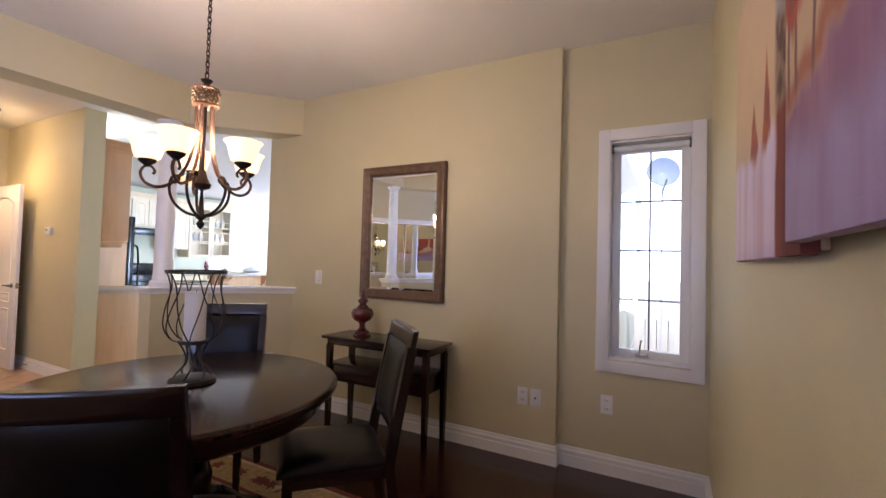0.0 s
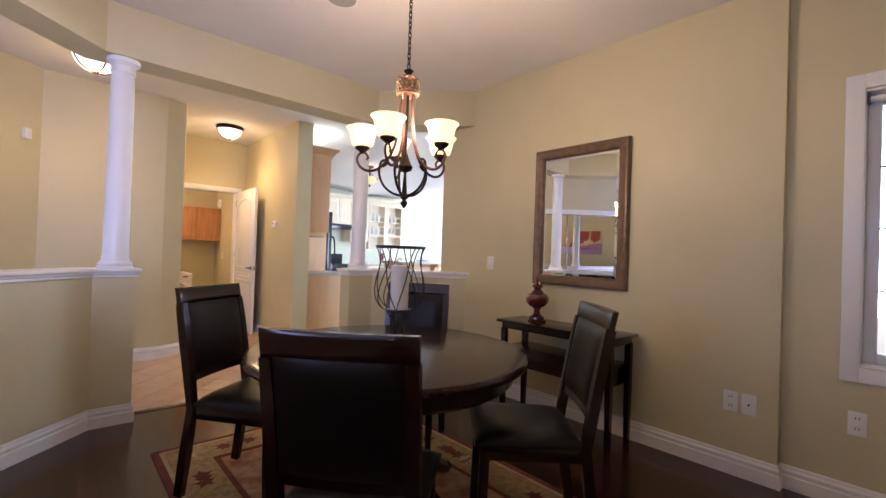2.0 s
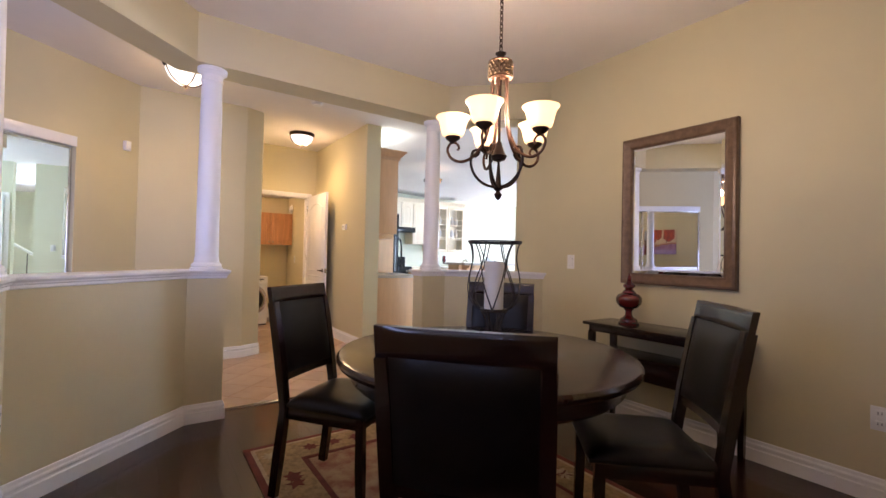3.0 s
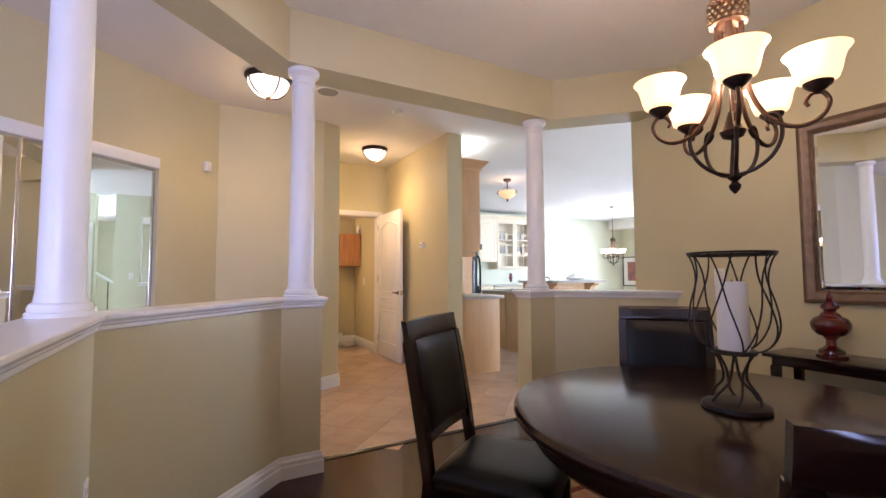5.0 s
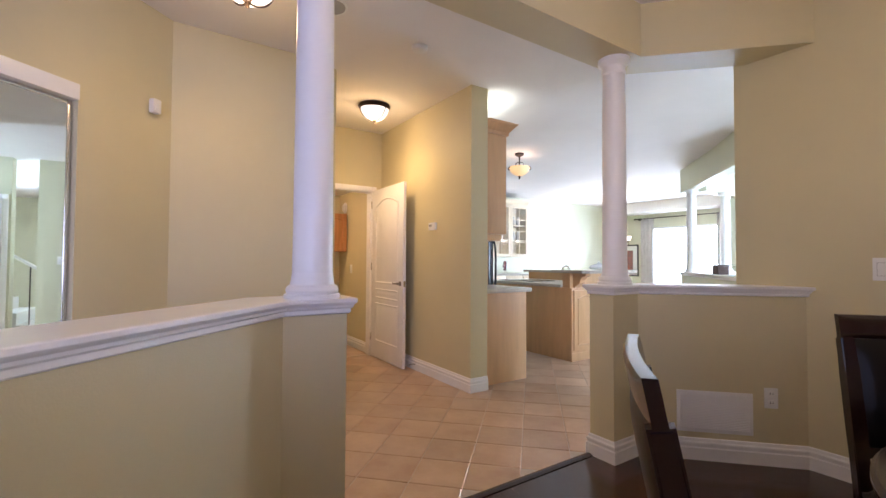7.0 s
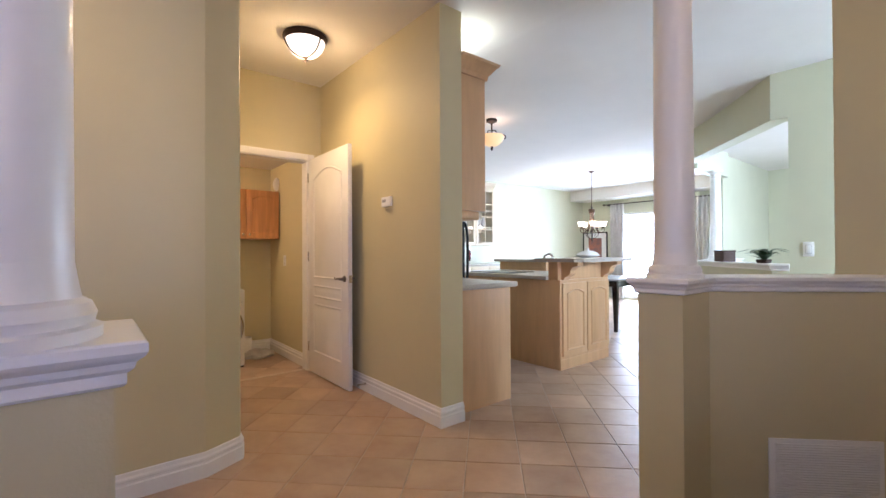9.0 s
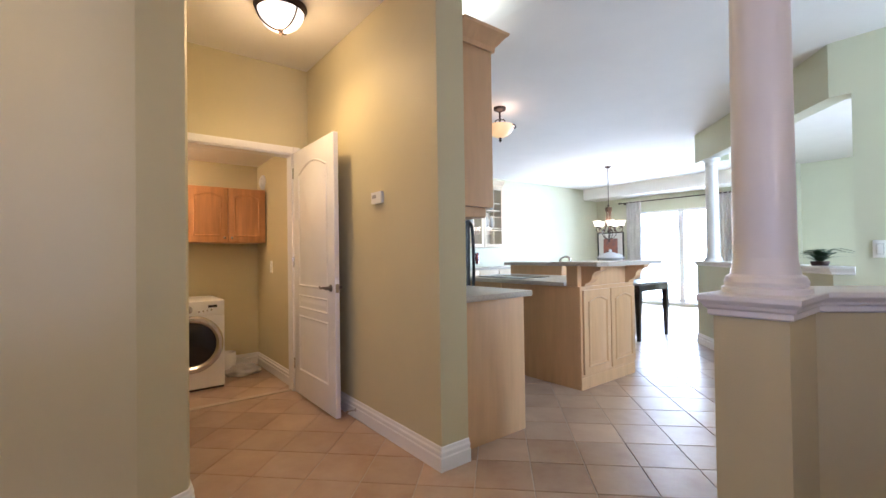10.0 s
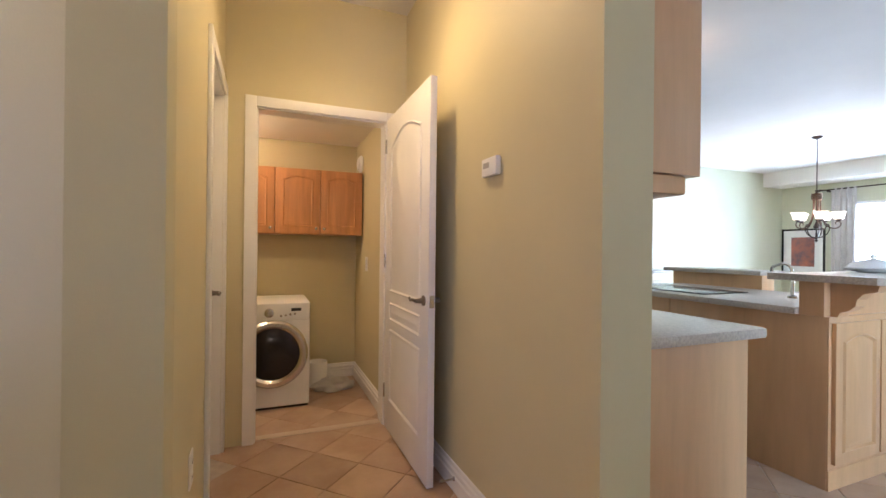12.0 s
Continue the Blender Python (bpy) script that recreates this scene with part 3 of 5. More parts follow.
def dining_chair(m):
    ob = thing("dining_chair", m, "dark espresso wooden dining chair with padded dark leather back and seat", "chair", "chairs round the table")
    HW = 0.215
    for sx in (-1, 1):
        zs = [0.0, 0.2, 0.42, 0.6, 0.8, 0.912]
        line = [(sx * (HW - 0.018), -0.27 + 0.055 * min(1, z / 0.42) if z < 0.42 else back_y(z), z) for z in zs]
        part("back_post", strip(bmesh.new(), line, 0.038, 0.042), ESPRESSO, ob, soft=40)
    part("top_rail", curved_panel(bmesh.new(), -HW + 0.002, HW - 0.002, 0.910, 0.986, 0.024, 0.014, 0.007), ESPRESSO, ob)
    part("lower_rail", curved_panel(bmesh.new(), -HW + 0.034, HW - 0.034, 0.545, 0.580, 0.026, 0.012), ESPRESSO, ob)
    part("backrest", curved_panel(bmesh.new(), -HW + 0.036, HW - 0.036, 0.578, 0.911, 0.030, 0.013, 0.016, 16, 14), LEATHER, ob, "padded dark leather backrest")
    part("seat_frame", ring_flat(bmesh.new(), -0.205, 0.205, -0.20, 0.20, 0.022, 0.375, 0.435), ESPRESSO, ob, soft=30)
    bm = bmesh.new()
    n = 14
    rows_up, rows_lo = [], []
    for i in range(n + 1):
        ru, rl = [], []
        for j in range(n + 1):
            u, v = 2 * i / n - 1, 2 * j / n - 1
            w = 0.222 - 0.012 * (1 - v) / 2
            rim = (1 - abs(u) ** 5) * (1 - abs(v) ** 5)
            ru.append(bm.verts.new((u * w, 0.0 + v * 0.222 + 0.008, 0.448 + 0.038 * rim ** 0.5)))
            rl.append(bm.verts.new((u * w, 0.0 + v * 0.222 + 0.008, 0.434)))
        rows_up.append(ru)
        rows_lo.append(rl)
    for i in range(n):
        for j in range(n):
            bm.faces.new((rows_up[i][j], rows_up[i + 1][j], rows_up[i + 1][j + 1], rows_up[i][j + 1]))
            bm.faces.new((rows_lo[i][j], rows_lo[i][j + 1], rows_lo[i + 1][j + 1], rows_lo[i + 1][j]))
    for k in range(n):
        for a, b in (((0, k), (0, k + 1)), ((n, k), (n, k + 1)), ((k, 0), (k + 1, 0)), ((k, n), (k + 1, n))):
            bm.faces.new((rows_up[a[0]][a[1]], rows_up[b[0]][b[1]], rows_lo[b[0]][b[1]], rows_lo[a[0]][a[1]]))
    part("seat", bm, LEATHER, ob, "padded dark leather seat", soft=60)
    for sx in (-1, 1):
        line = [(sx * 0.187, 0.195, 0.0), (sx * 0.187, 0.190, 0.2), (sx * 0.187, 0.186, 0.43)]
        bm = bmesh.new()
        strip(bm, line, 0.038, 0.038)
        for v in bm.verts:
            f = 0.72 + 0.28 * min(1, v.co.z / 0.3)
            v.co.x = sx * 0.187 + (v.co.x - sx * 0.187) * f
        part("front_leg", bm, ESPRESSO, ob, soft=40)
    return ob


def ring_flat(bm, x0, x1, y0, y1, w, z0, z1, bevel=0.003):
    box(bm, (x0, y0, z0), (x0 + w, y1, z1), bevel)
    box(bm, (x1 - w, y0, z0), (x1, y1, z1), bevel)
    box(bm, (x0 + w - 0.001, y1 - w, z0 + 0.001), (x1 - w + 0.001, y1, z1 - 0.001), bevel)
    box(bm, (x0 + w - 0.001, y0, z0 + 0.001), (x1 - w + 0.001, y0 + w, z1 - 0.001), bevel)
    return bm


def chair_pose(bx, by, facing):
    """The seat's middle from the top of the back's middle and the way it faces (degrees from +x)."""
    a = radians(facing)
    return pose(bx + 0.315 * math.cos(a), by + 0.315 * math.sin(a), 0.012, 0, 0, facing - 90)


first = dining_chair(chair_pose(-2.165, 1.115, 35.6))
copy_thing(first, chair_pose(-0.663, 1.05, 131.4))
copy_thing(first, chair_pose(-0.63, 2.313, 227.4))
copy_thing(first, chair_pose(-1.995, 2.39, -50.5))

# ---- rug ----
rugm = material("persian_rug", (0.42, 0.30, 0.16), 0.95, scale=9, colour2=(0.22, 0.045, 0.03), bump=0.5, bump_scale=200)
RUG_GOLD = material("rug_gold", (0.40, 0.28, 0.13), 0.95, vary=0.45, scale=30, bump=0.5, bump_scale=200)
RUG_RED = material("rug_red", (0.17, 0.035, 0.025), 0.95, vary=0.4, scale=20, bump=0.5, bump_scale=200)
RUG_BEIGE = material("rug_beige", (0.50, 0.40, 0.25), 0.95, vary=0.3, scale=30, bump=0.5, bump_scale=200)
rug = thing("rug", pose(-1.35, 1.72, 0), "red and gold patterned area rug under the table", "rug")
part("field", boxed((-0.95, -0.48, 0.001), (0.95, 0.48, 0.011), 0.002), rugm, rug)
for w0, w1, mt, nm in ((0.0, 0.035, RUG_RED, "edge_band"), (0.035, 0.055, RUG_BEIGE, "stripe"), (0.055, 0.26, RUG_GOLD, "border"), (0.26, 0.29, RUG_RED, "stripe")):
    bm = bmesh.new()
    X, Y = 1.25, 0.77
    ring_flat(bm, -X + w0, X - w0, -Y + w0, Y - w0, w1 - w0, 0.001, 0.010)
    part(nm, bm, mt, rug)
rr = random.Random(4)
for k in range(46):
    on_x = rr.random() < 0.6
    px = rr.uniform(-1.15, 1.15) if on_x else rr.choice((-1.09, 1.09))
    py = rr.choice((-0.61, 0.61)) if on_x else rr.uniform(-0.66, 0.66)
    bm = bmesh.new()
    n = 5 + k % 4
    c = bm.verts.new((px, py, 0.0115))
    rim = []
    for q in range(n * 2):
        rad = (0.055 if q % 2 else 0.028) * rr.uniform(0.8, 1.15)
        rim.append(bm.verts.new((px + rad * math.cos(math.pi * q / n), py + rad * math.sin(math.pi * q / n), 0.0112)))
    for q in range(n * 2):
        bm.faces.new((c, rim[q], rim[(q + 1) % (n * 2)]))
    part("flower", bm, RUG_RED if k % 3 else RUG_BEIGE, rug, soft=0)

# ---- console table with urn, mirror over it ----
con = thing("console_table", pose(-1.385, 3.235, 0), "narrow black-brown wooden console table against the wall", "table")
part("tabletop", boxed((-0.475, -0.175, 0.700), (0.475, 0.165, 0.722), 0.006), ESPRESSO, con)
part("apron", ring_flat(bmesh.new(), -0.44, 0.44, -0.145, 0.145, 0.02, 0.655, 0.700), ESPRESSO, con)
for sx in (-0.425, 0.425):
    for sy in (-0.13, 0.13):
        bm = bmesh.new()
        lathe(bm, [(0.020, 0), (0.022, 0.03), (0.026, 0.3), (0.028, 0.655)], 4, pose(sx, sy, 0, 0, 0, 45))
        part("leg", bm, ESPRESSO, con, soft=30)
part("shelf", boxed((-0.42, -0.14, 0.505), (0.42, 0.14, 0.525), 0.003), ESPRESSO, con)
part("drawer_box", boxed((-0.405, -0.13, 0.385), (0.405, 0.13, 0.503), 0.004), ESPRESSO, con)
BURGUNDY = material("burgundy_glaze", (0.11, 0.008, 0.008), 0.18, vary=0.35, scale=12, coat=0.6)
urn = thing("finial_urn", pose(-1.60, 3.22, 0.722), "glossy burgundy turned finial urn on the console", "urn")
part("foot", lathe(bmesh.new(), [(0.066, 0), (0.068, 0.012), (0.058, 0.020), (0.056, 0.036), (0.036, 0.048), (0.024, 0.062), (0.022, 0.092), (0.030, 0.100), (0.034, 0.108)], 32), BURGUNDY, urn)
part("bowl", lathe(bmesh.new(), [(0.034, 0.108), (0.060, 0.118), (0.080, 0.142), (0.086, 0.165), (0.084, 0.185), (0.070, 0.205), (0.046, 0.216)], 32), BURGUNDY, urn)
part("lid", lathe(bmesh.new(), [(0.046, 0.217), (0.040, 0.228), (0.026, 0.238), (0.028, 0.250), (0.040, 0.258), (0.038, 0.272), (0.022, 0.285), (0.014, 0.300), (0.018, 0.312), (0.010, 0.330), (0.003, 0.352)], 32), BURGUNDY, urn)

FRAME_BRONZE = material("antique_bronze_frame", (0.17, 0.105, 0.062), 0.42, metal=0.35, vary=0.35, scale=7, stretch=(3, 3, 3), bump=0.08)
mir = thing("wall_mirror", pose(-1.398, 3.44, 1.528), "large wall mirror in wide bronze-brown wooden frame", "mirror")
MW, MH = 0.386, 0.534


def picture_frame(prof, hw, hh):
    """A mitred frame: profile rows (inset from the outer edge, depth out of the wall)."""
    bm = bmesh.new()
    rings = []
    for sx, sz in ((-1, -1), (1, -1), (1, 1), (-1, 1)):
        rings.append([bm.verts.new((sx * (hw - i), -d, sz * (hh - i))) for i, d in prof])
    n = len(prof)
    for q in range(4):
        a, b = rings[q], rings[(q + 1) % 4]
        for k in range(n):
            bm.faces.new((a[k], a[(k + 1) % n], b[(k + 1) % n], b[k]))
    return bm


part("moulding", picture_frame([(0, 0.002), (0, 0.036), (0.006, 0.046), (0.020, 0.050), (0.030, 0.044), (0.052, 0.040), (0.060, 0.034), (0.066, 0.036), (0.074, 0.030), (0.078, 0.020), (0.078, 0.002)], MW, MH), FRAME_BRONZE, mir, soft=30)
gw, gh = MW - 0.074, MH - 0.074
bm = bmesh.new()
o = [bm.verts.new((sx * gw, -0.018, sz * gh)) for sx, sz in ((-1, -1), (1, -1), (1, 1), (-1, 1))]
i_ = [bm.verts.new((sx * (gw - 0.022), -0.0215, sz * (gh - 0.022))) for sx, sz in ((-1, -1), (1, -1), (1, 1), (-1, 1))]
k_ = [bm.verts.new((sx * gw, -0.004, sz * gh)) for sx, sz in ((-1, -1), (1, -1), (1, 1), (-1, 1))]
bm.faces.new(i_)
bm.faces.new(k_[::-1])
for q in range(4):
    bm.faces.new((o[q], o[(q + 1) % 4], i_[(q + 1) % 4], i_[q]))
    bm.faces.new((k_[q], k_[(q + 1) % 4], o[(q + 1) % 4], o[q]))
part("mirror_glass", bm, MIRROR, mir, "bevelled silver mirror glass", soft=0)


# ---- canvases on the east wall ----
def canvas_material(name, seed, flip):
    m = material(name, (0.6, 0.5, 0.35), 0.75, bump=0.25, bump_scale=350)
    n, l = m.node_tree.nodes, m.node_tree.links
    b = n["Principled BSDF"]
    co = n.new("ShaderNodeTexCoord")
    sep = n.new("ShaderNodeSeparateXYZ")
    l.new(co.outputs["Object"], sep.inputs[0])

    def noise_at(scale, detail, sx, sz, off):
        mp = n.new("ShaderNodeMapping")
        mp.inputs["Scale"].default_value = (sx, sx, sz)
        mp.inputs["Location"].default_value = (off, seed, off)
        l.new(co.outputs["Object"], mp.inputs["Vector"])
        t = n.new("ShaderNodeTexNoise")
        t.inputs["Scale"].default_value, t.inputs["Detail"].default_value = scale, detail
        l.new(mp.outputs["Vector"], t.inputs["Vector"])
        return t.outputs["Fac"]

    def math_node(op, a, b_=None):
        q = n.new("ShaderNodeMath")
        q.operation = op
        for s, v in zip(q.inputs, (a, b_)):
            if v is None:
                continue
            if isinstance(v, (int, float)):
                s.default_value = v
            else:
                l.new(v, s)
        return q.outputs[0]

    def ramp(v, a, c):
        q = n.new("ShaderNodeMapRange")
        q.interpolation_type = "SMOOTHSTEP"
        q.inputs["From Min"].default_value, q.inputs["From Max"].default_value = a, c
        l.new(v, q.inputs["Value"])
        return q.outputs["Result"]

    def mixc(f, a, c):
        q = n.new("ShaderNodeMix")
        q.data_type = "RGBA"
        l.new(f, q.inputs["Factor"])
        for key, v in (("A", a), ("B", c)):
            if isinstance(v, tuple):
                q.inputs[key].default_value = (*v, 1)
            else:
                l.new(v, q.inputs[key])
        return q.outputs["Result"]
    x = math_node("ADD", sep.outputs["X"], math_node("MULTIPLY", math_node("SUBTRACT", noise_at(9, 4, 1, 0.5, 1.0), 0.5), 0.05))
    z = math_node("ADD", sep.outputs["Z"], math_node("MULTIPLY", math_node("SUBTRACT", noise_at(7, 5, 1, 0.6, 2.0), 0.5), 0.16))

    def stroke(c, w0, w1):
        """An upright brush stroke round x = c, full to w0 and gone at w1."""
        return ramp(math_node("ABSOLUTE", math_node("SUBTRACT", x, c)), w1, w0)

    def both(*fs):
        out_ = fs[0]
        for f in fs[1:]:
            out_ = math_node("MULTIPLY", out_, f)
        return out_
    sky = mixc(noise_at(4, 4, 1, 1, 3.0), (0.66, 0.50, 0.33), (0.52, 0.38, 0.24))
    streaks = ramp(noise_at(6, 4, 2.2, 0.25, 7.0), 0.36, 0.64)
    mottle = ramp(noise_at(22, 5, 1, 0.8, 5.0), 0.38, 0.62)
    if flip:
        low = mixc(streaks, (0.72, 0.64, 0.82), (0.60, 0.44, 0.58))
        out = mixc(ramp(z, -0.08, -0.13), sky, low)
        russet = mixc(mottle, (0.42, 0.10, 0.04), (0.24, 0.07, 0.06))
        for c, w, top in ((-0.04, 0.075, 0.03), (0.10, 0.05, 0.09)):
            taper = math_node("ADD", math_node("ABSOLUTE", math_node("SUBTRACT", x, c)), math_node("MULTIPLY", math_node("SUBTRACT", z, -0.12), w / (top + 0.12)))
            out = mixc(both(ramp(taper, w, w * 0.7), ramp(z, -0.13, -0.09)), out, russet)
        side = mixc(ramp(z, -0.10, -0.06), mixc(streaks, (0.13, 0.022, 0.018), (0.22, 0.05, 0.03)), mixc(mottle, (0.10, 0.055, 0.045), (0.30, 0.20, 0.14)))
        side = mixc(ramp(z, 0.05, 0.10), side, (0.34, 0.34, 0.36))
        out = mixc(ramp(x, 0.17, 0.20), out, side)
    else:
        low = mixc(ramp(z, -0.16, -0.26), mixc(streaks, (0.30, 0.15, 0.26), (0.42, 0.24, 0.34)), mixc(streaks, (0.40, 0.32, 0.55), (0.34, 0.22, 0.40)))
        shore = math_node("SUBTRACT", z, math_node("MULTIPLY", x, 0.16))
        out = mixc(ramp(shore, -0.07, -0.12), sky, low)
        out = mixc(both(ramp(shore, -0.11, -0.085), ramp(shore, -0.04, -0.075)), out, (0.42, 0.17, 0.10))
        for c in (-0.285, -0.205, -0.325, 0.10, 0.22):
            out = mixc(both(stroke(c, 0.003, 0.010), ramp(z, -0.16, -0.11), ramp(z, 0.10, 0.04)), out, (0.22, 0.10, 0.10))
        leaves = mixc(mottle, (0.46, 0.075, 0.035), (0.26, 0.06, 0.04))
        for c, half, base in ((-0.30, 0.13, -0.06), (-0.12, 0.10, 0.06), (0.16, 0.15, 0.0)):
            edge = math_node("MULTIPLY", math_node("ABSOLUTE", math_node("SUBTRACT", x, c)), 0.7)
            out = mixc(both(ramp(math_node("SUBTRACT", z, edge), base - 0.02, base + 0.015), stroke(c, half * 0.8, half * 1.1)), out, leaves)
    l.new(out, b.inputs["Base Color"])
    return m


for nm, y0, y1, xo, sd in (("painting", 1.337, 2.035, 0.0, 1.5), ("painting", 0.64, 1.342, -0.016, 6.2)):
    art = thing(nm, pose(0.69 + xo, (y0 + y1) / 2, 1.660 - xo, 0, 0, -90), "unframed canvas of red autumn trees over violet ground", "painting", "pair of tree canvases")
    part("stretcher", ring(bmesh.new(), -(y1 - y0) / 2 + 0.006, (y1 - y0) / 2 - 0.006, -0.329, 0.329, 0.035, -0.014, -0.002), MAPLE, art)
    part("canvas", boxed((-(y1 - y0) / 2, -0.038, -0.335), ((y1 - y0) / 2, -0.0145, 0.335), 0.004), canvas_material("tree_canvas", sd, sd < 3), art)


# ---- chandelier ----
COPPER = material("antique_copper", (0.14, 0.078, 0.050), 0.42, metal=0.85, vary=0.4, scale=12, bump=0.05)
IRON = material("dark_bronze_iron", (0.045, 0.027, 0.020), 0.45, metal=0.6, vary=0.3, scale=14, bump=0.05)
GOLD = material("aged_gold_weave", (0.10, 0.07, 0.04), 0.45, metal=0.7, vary=0.5, scale=60, bump=0.3)
SHADE = glow("lit_amber_glass_shade", (1.0, 0.64, 0.27), 1.25, (0.85, 0.62, 0.34))
SHADE_FAR = glow("lit_cream_glass_shade", (1.0, 0.86, 0.66), 2.0, (0.85, 0.75, 0.6))
BULB = glow("lit_bulb", (1.0, 0.82, 0.55), 12.0)


def chain(bm, x, y, z0, z1, link=0.034, r=0.0028):
    n = max(1, round((z1 - z0) / (link * 0.72)))
    for k in range(n):
        zc = z0 + (k + 0.5) * (z1 - z0) / n
        a = 0 if k % 2 else math.pi / 2
        pts = []
        for q in range(12):
            u = 2 * math.pi * q / 12
            h = 0.007 * math.cos(u)
            pts.append((x + h * math.cos(a), y + h * math.sin(a), zc + link / 2 * math.sin(u)))
        tube(bm, pts, r, 6, closed=True)
    return bm


def chandelier(x, y, top, zs, k, start, shade, watts, group="", lights=True):
    """zs: the height of the lower hub; k: size."""
    ob = thing("chandelier", pose(x, y, 0), "bronze scrolled-arm chandelier with five lit bell glass shades", "chandelier", group)
    part("canopy", lathe(bmesh.new(), [(0.062 * k, top - 0.001), (0.060 * k, top - 0.010), (0.035 * k, top - 0.028), (0.010 * k, top - 0.036)], 24), IRON, ob)
    zc = zs + 0.44 * k
    part("chain", chain(bmesh.new(), 0, 0, zc + 0.05 * k, top - 0.03), IRON, ob)
    bm = bmesh.new()
    lathe(bm, [(0.008 * k, zc), (0.020 * k, zc + 0.012 * k), (0.012 * k, zc + 0.022 * k), (0.026 * k, zc + 0.040 * k), (0.006 * k, zc + 0.052 * k)], 16)
    part("top_knob", bm, IRON, ob)
    crown = part("crown", lathe(bmesh.new(), [(0.048 * k, zc - 0.085 * k), (0.056 * k, zc - 0.080 * k), (0.050 * k, zc - 0.072 * k), (0.052 * k, zc - 0.012 * k), (0.058 * k, zc - 0.006 * k), (0.056 * k, zc), (0.008 * k, zc + 0.001)], 32), COPPER, ob)
    for row in range(4):
        bm = bmesh.new()
        zz = zc - (0.064 - 0.016 * row) * k
        for q in range(16):
            a = 2 * math.pi * (q + 0.5 * (row % 2)) / 16
            bmesh.ops.create_icosphere(bm, subdivisions=1, radius=0.0085 * k, matrix=Matrix.Translation((0.053 * k * math.cos(a), 0.053 * k * math.sin(a), zz)))
        part("woven_band", bm, GOLD, crown)
    part("stem", lathe(bmesh.new(), [(0.007 * k, zs - 0.03 * k), (0.007 * k, zc - 0.07 * k)], 10), IRON, ob)
    part("hub", lathe(bmesh.new(), [(0.006 * k, zs - 0.028 * k), (0.030 * k, zs - 0.018 * k), (0.038 * k, zs), (0.030 * k, zs + 0.010 * k), (0.018 * k, zs + 0.040 * k), (0.012 * k, zs + 0.065 * k)], 24), IRON, ob)
    part("finial", lathe(bmesh.new(), [(0.003 * k, zs - 0.205 * k), (0.015 * k, zs - 0.190 * k), (0.018 * k, zs - 0.178 * k), (0.008 * k, zs - 0.165 * k), (0.022 * k, zs - 0.152 * k), (0.014 * k, zs - 0.138 * k), (0.005 * k, zs - 0.03 * k)], 16), IRON, ob)
    for q in range(5):
        az = start + 72 * q
        m = pose(0, 0, 0, 0, 0, az)
        arm = [(0.036, 0.36), (0.036, 0.30), (0.040, 0.20), (0.055, 0.11), (0.085, 0.040), (0.130, -0.010), (0.180, -0.026), (0.222, -0.008), (0.240, 0.030), (0.224, 0.062), (0.200, 0.062), (0.186, 0.042), (0.193, 0.028)]
        bm = bmesh.new()
        tube(bm, curve_points([(r * k, 0, zs + z * k) for r, z in arm], 5), 0.0085 * k, 8, 0.0055 * k)
        bmesh.ops.transform(bm, matrix=m, verts=bm.verts)
        a_ob = part("arm", bm, COPPER if k > 0.9 else IRON, ob)
        low = [(0.112, -0.004), (0.092, 0.014), (0.100, 0.030), (0.122, 0.018), (0.128, -0.040), (0.105, -0.095), (0.060, -0.132), (0.012, -0.145)]
        bm = bmesh.new()
        tube(bm, curve_points([(r * k, 0, zs + z * k) for r, z in low], 5), 0.0062 * k, 8, 0.0062 * k)
        bmesh.ops.transform(bm, matrix=m, verts=bm.verts)
        part("lower_scroll", bm, IRON, ob)
        cx, zb = 0.216 * k, zs + 0.062 * k
        sh = pose(cx * math.cos(radians(az)), cx * math.sin(radians(az)), zb)
        part("cup", lathe(bmesh.new(), [(0.005 * k, -0.004 * k), (0.012 * k, 0.002 * k), (0.034 * k, 0.020 * k), (0.038 * k, 0.034 * k), (0.010 * k, 0.036 * k)], 20, sh), IRON, a_ob)
        outer = [(0.034, 0.028), (0.048, 0.036), (0.056, 0.058), (0.061, 0.084), (0.068, 0.106), (0.081, 0.122)]
        inner = [(0.078, 0.123), (0.065, 0.105), (0.058, 0.084), (0.053, 0.060), (0.045, 0.042), (0.030, 0.034)]
        s_ob = part("shade", lathe(bmesh.new(), [(r * k, z * k) for r, z in outer + inner], 28, sh, cap=False), shade, a_ob, "lit amber glass bell shade")
        part("bulb", lathe(bmesh.new(), [(0.010 * k, 0.036 * k), (0.014 * k, 0.060 * k), (0.020 * k, 0.068 * k), (0.016 * k, 0.080 * k), (0.004 * k, 0.086 * k)], 14, sh), BULB, a_ob)
        if lights:
            p = sh @ Vector((0, 0, 0.160 * k))
            bulb_light((x + p.x, y + p.y, p.z), watts, (1.0, 0.79, 0.52), 0.04)
    return ob


chandelier(-1.27, 1.695, H, 1.602, 0.93, -59, SHADE, 6.0)

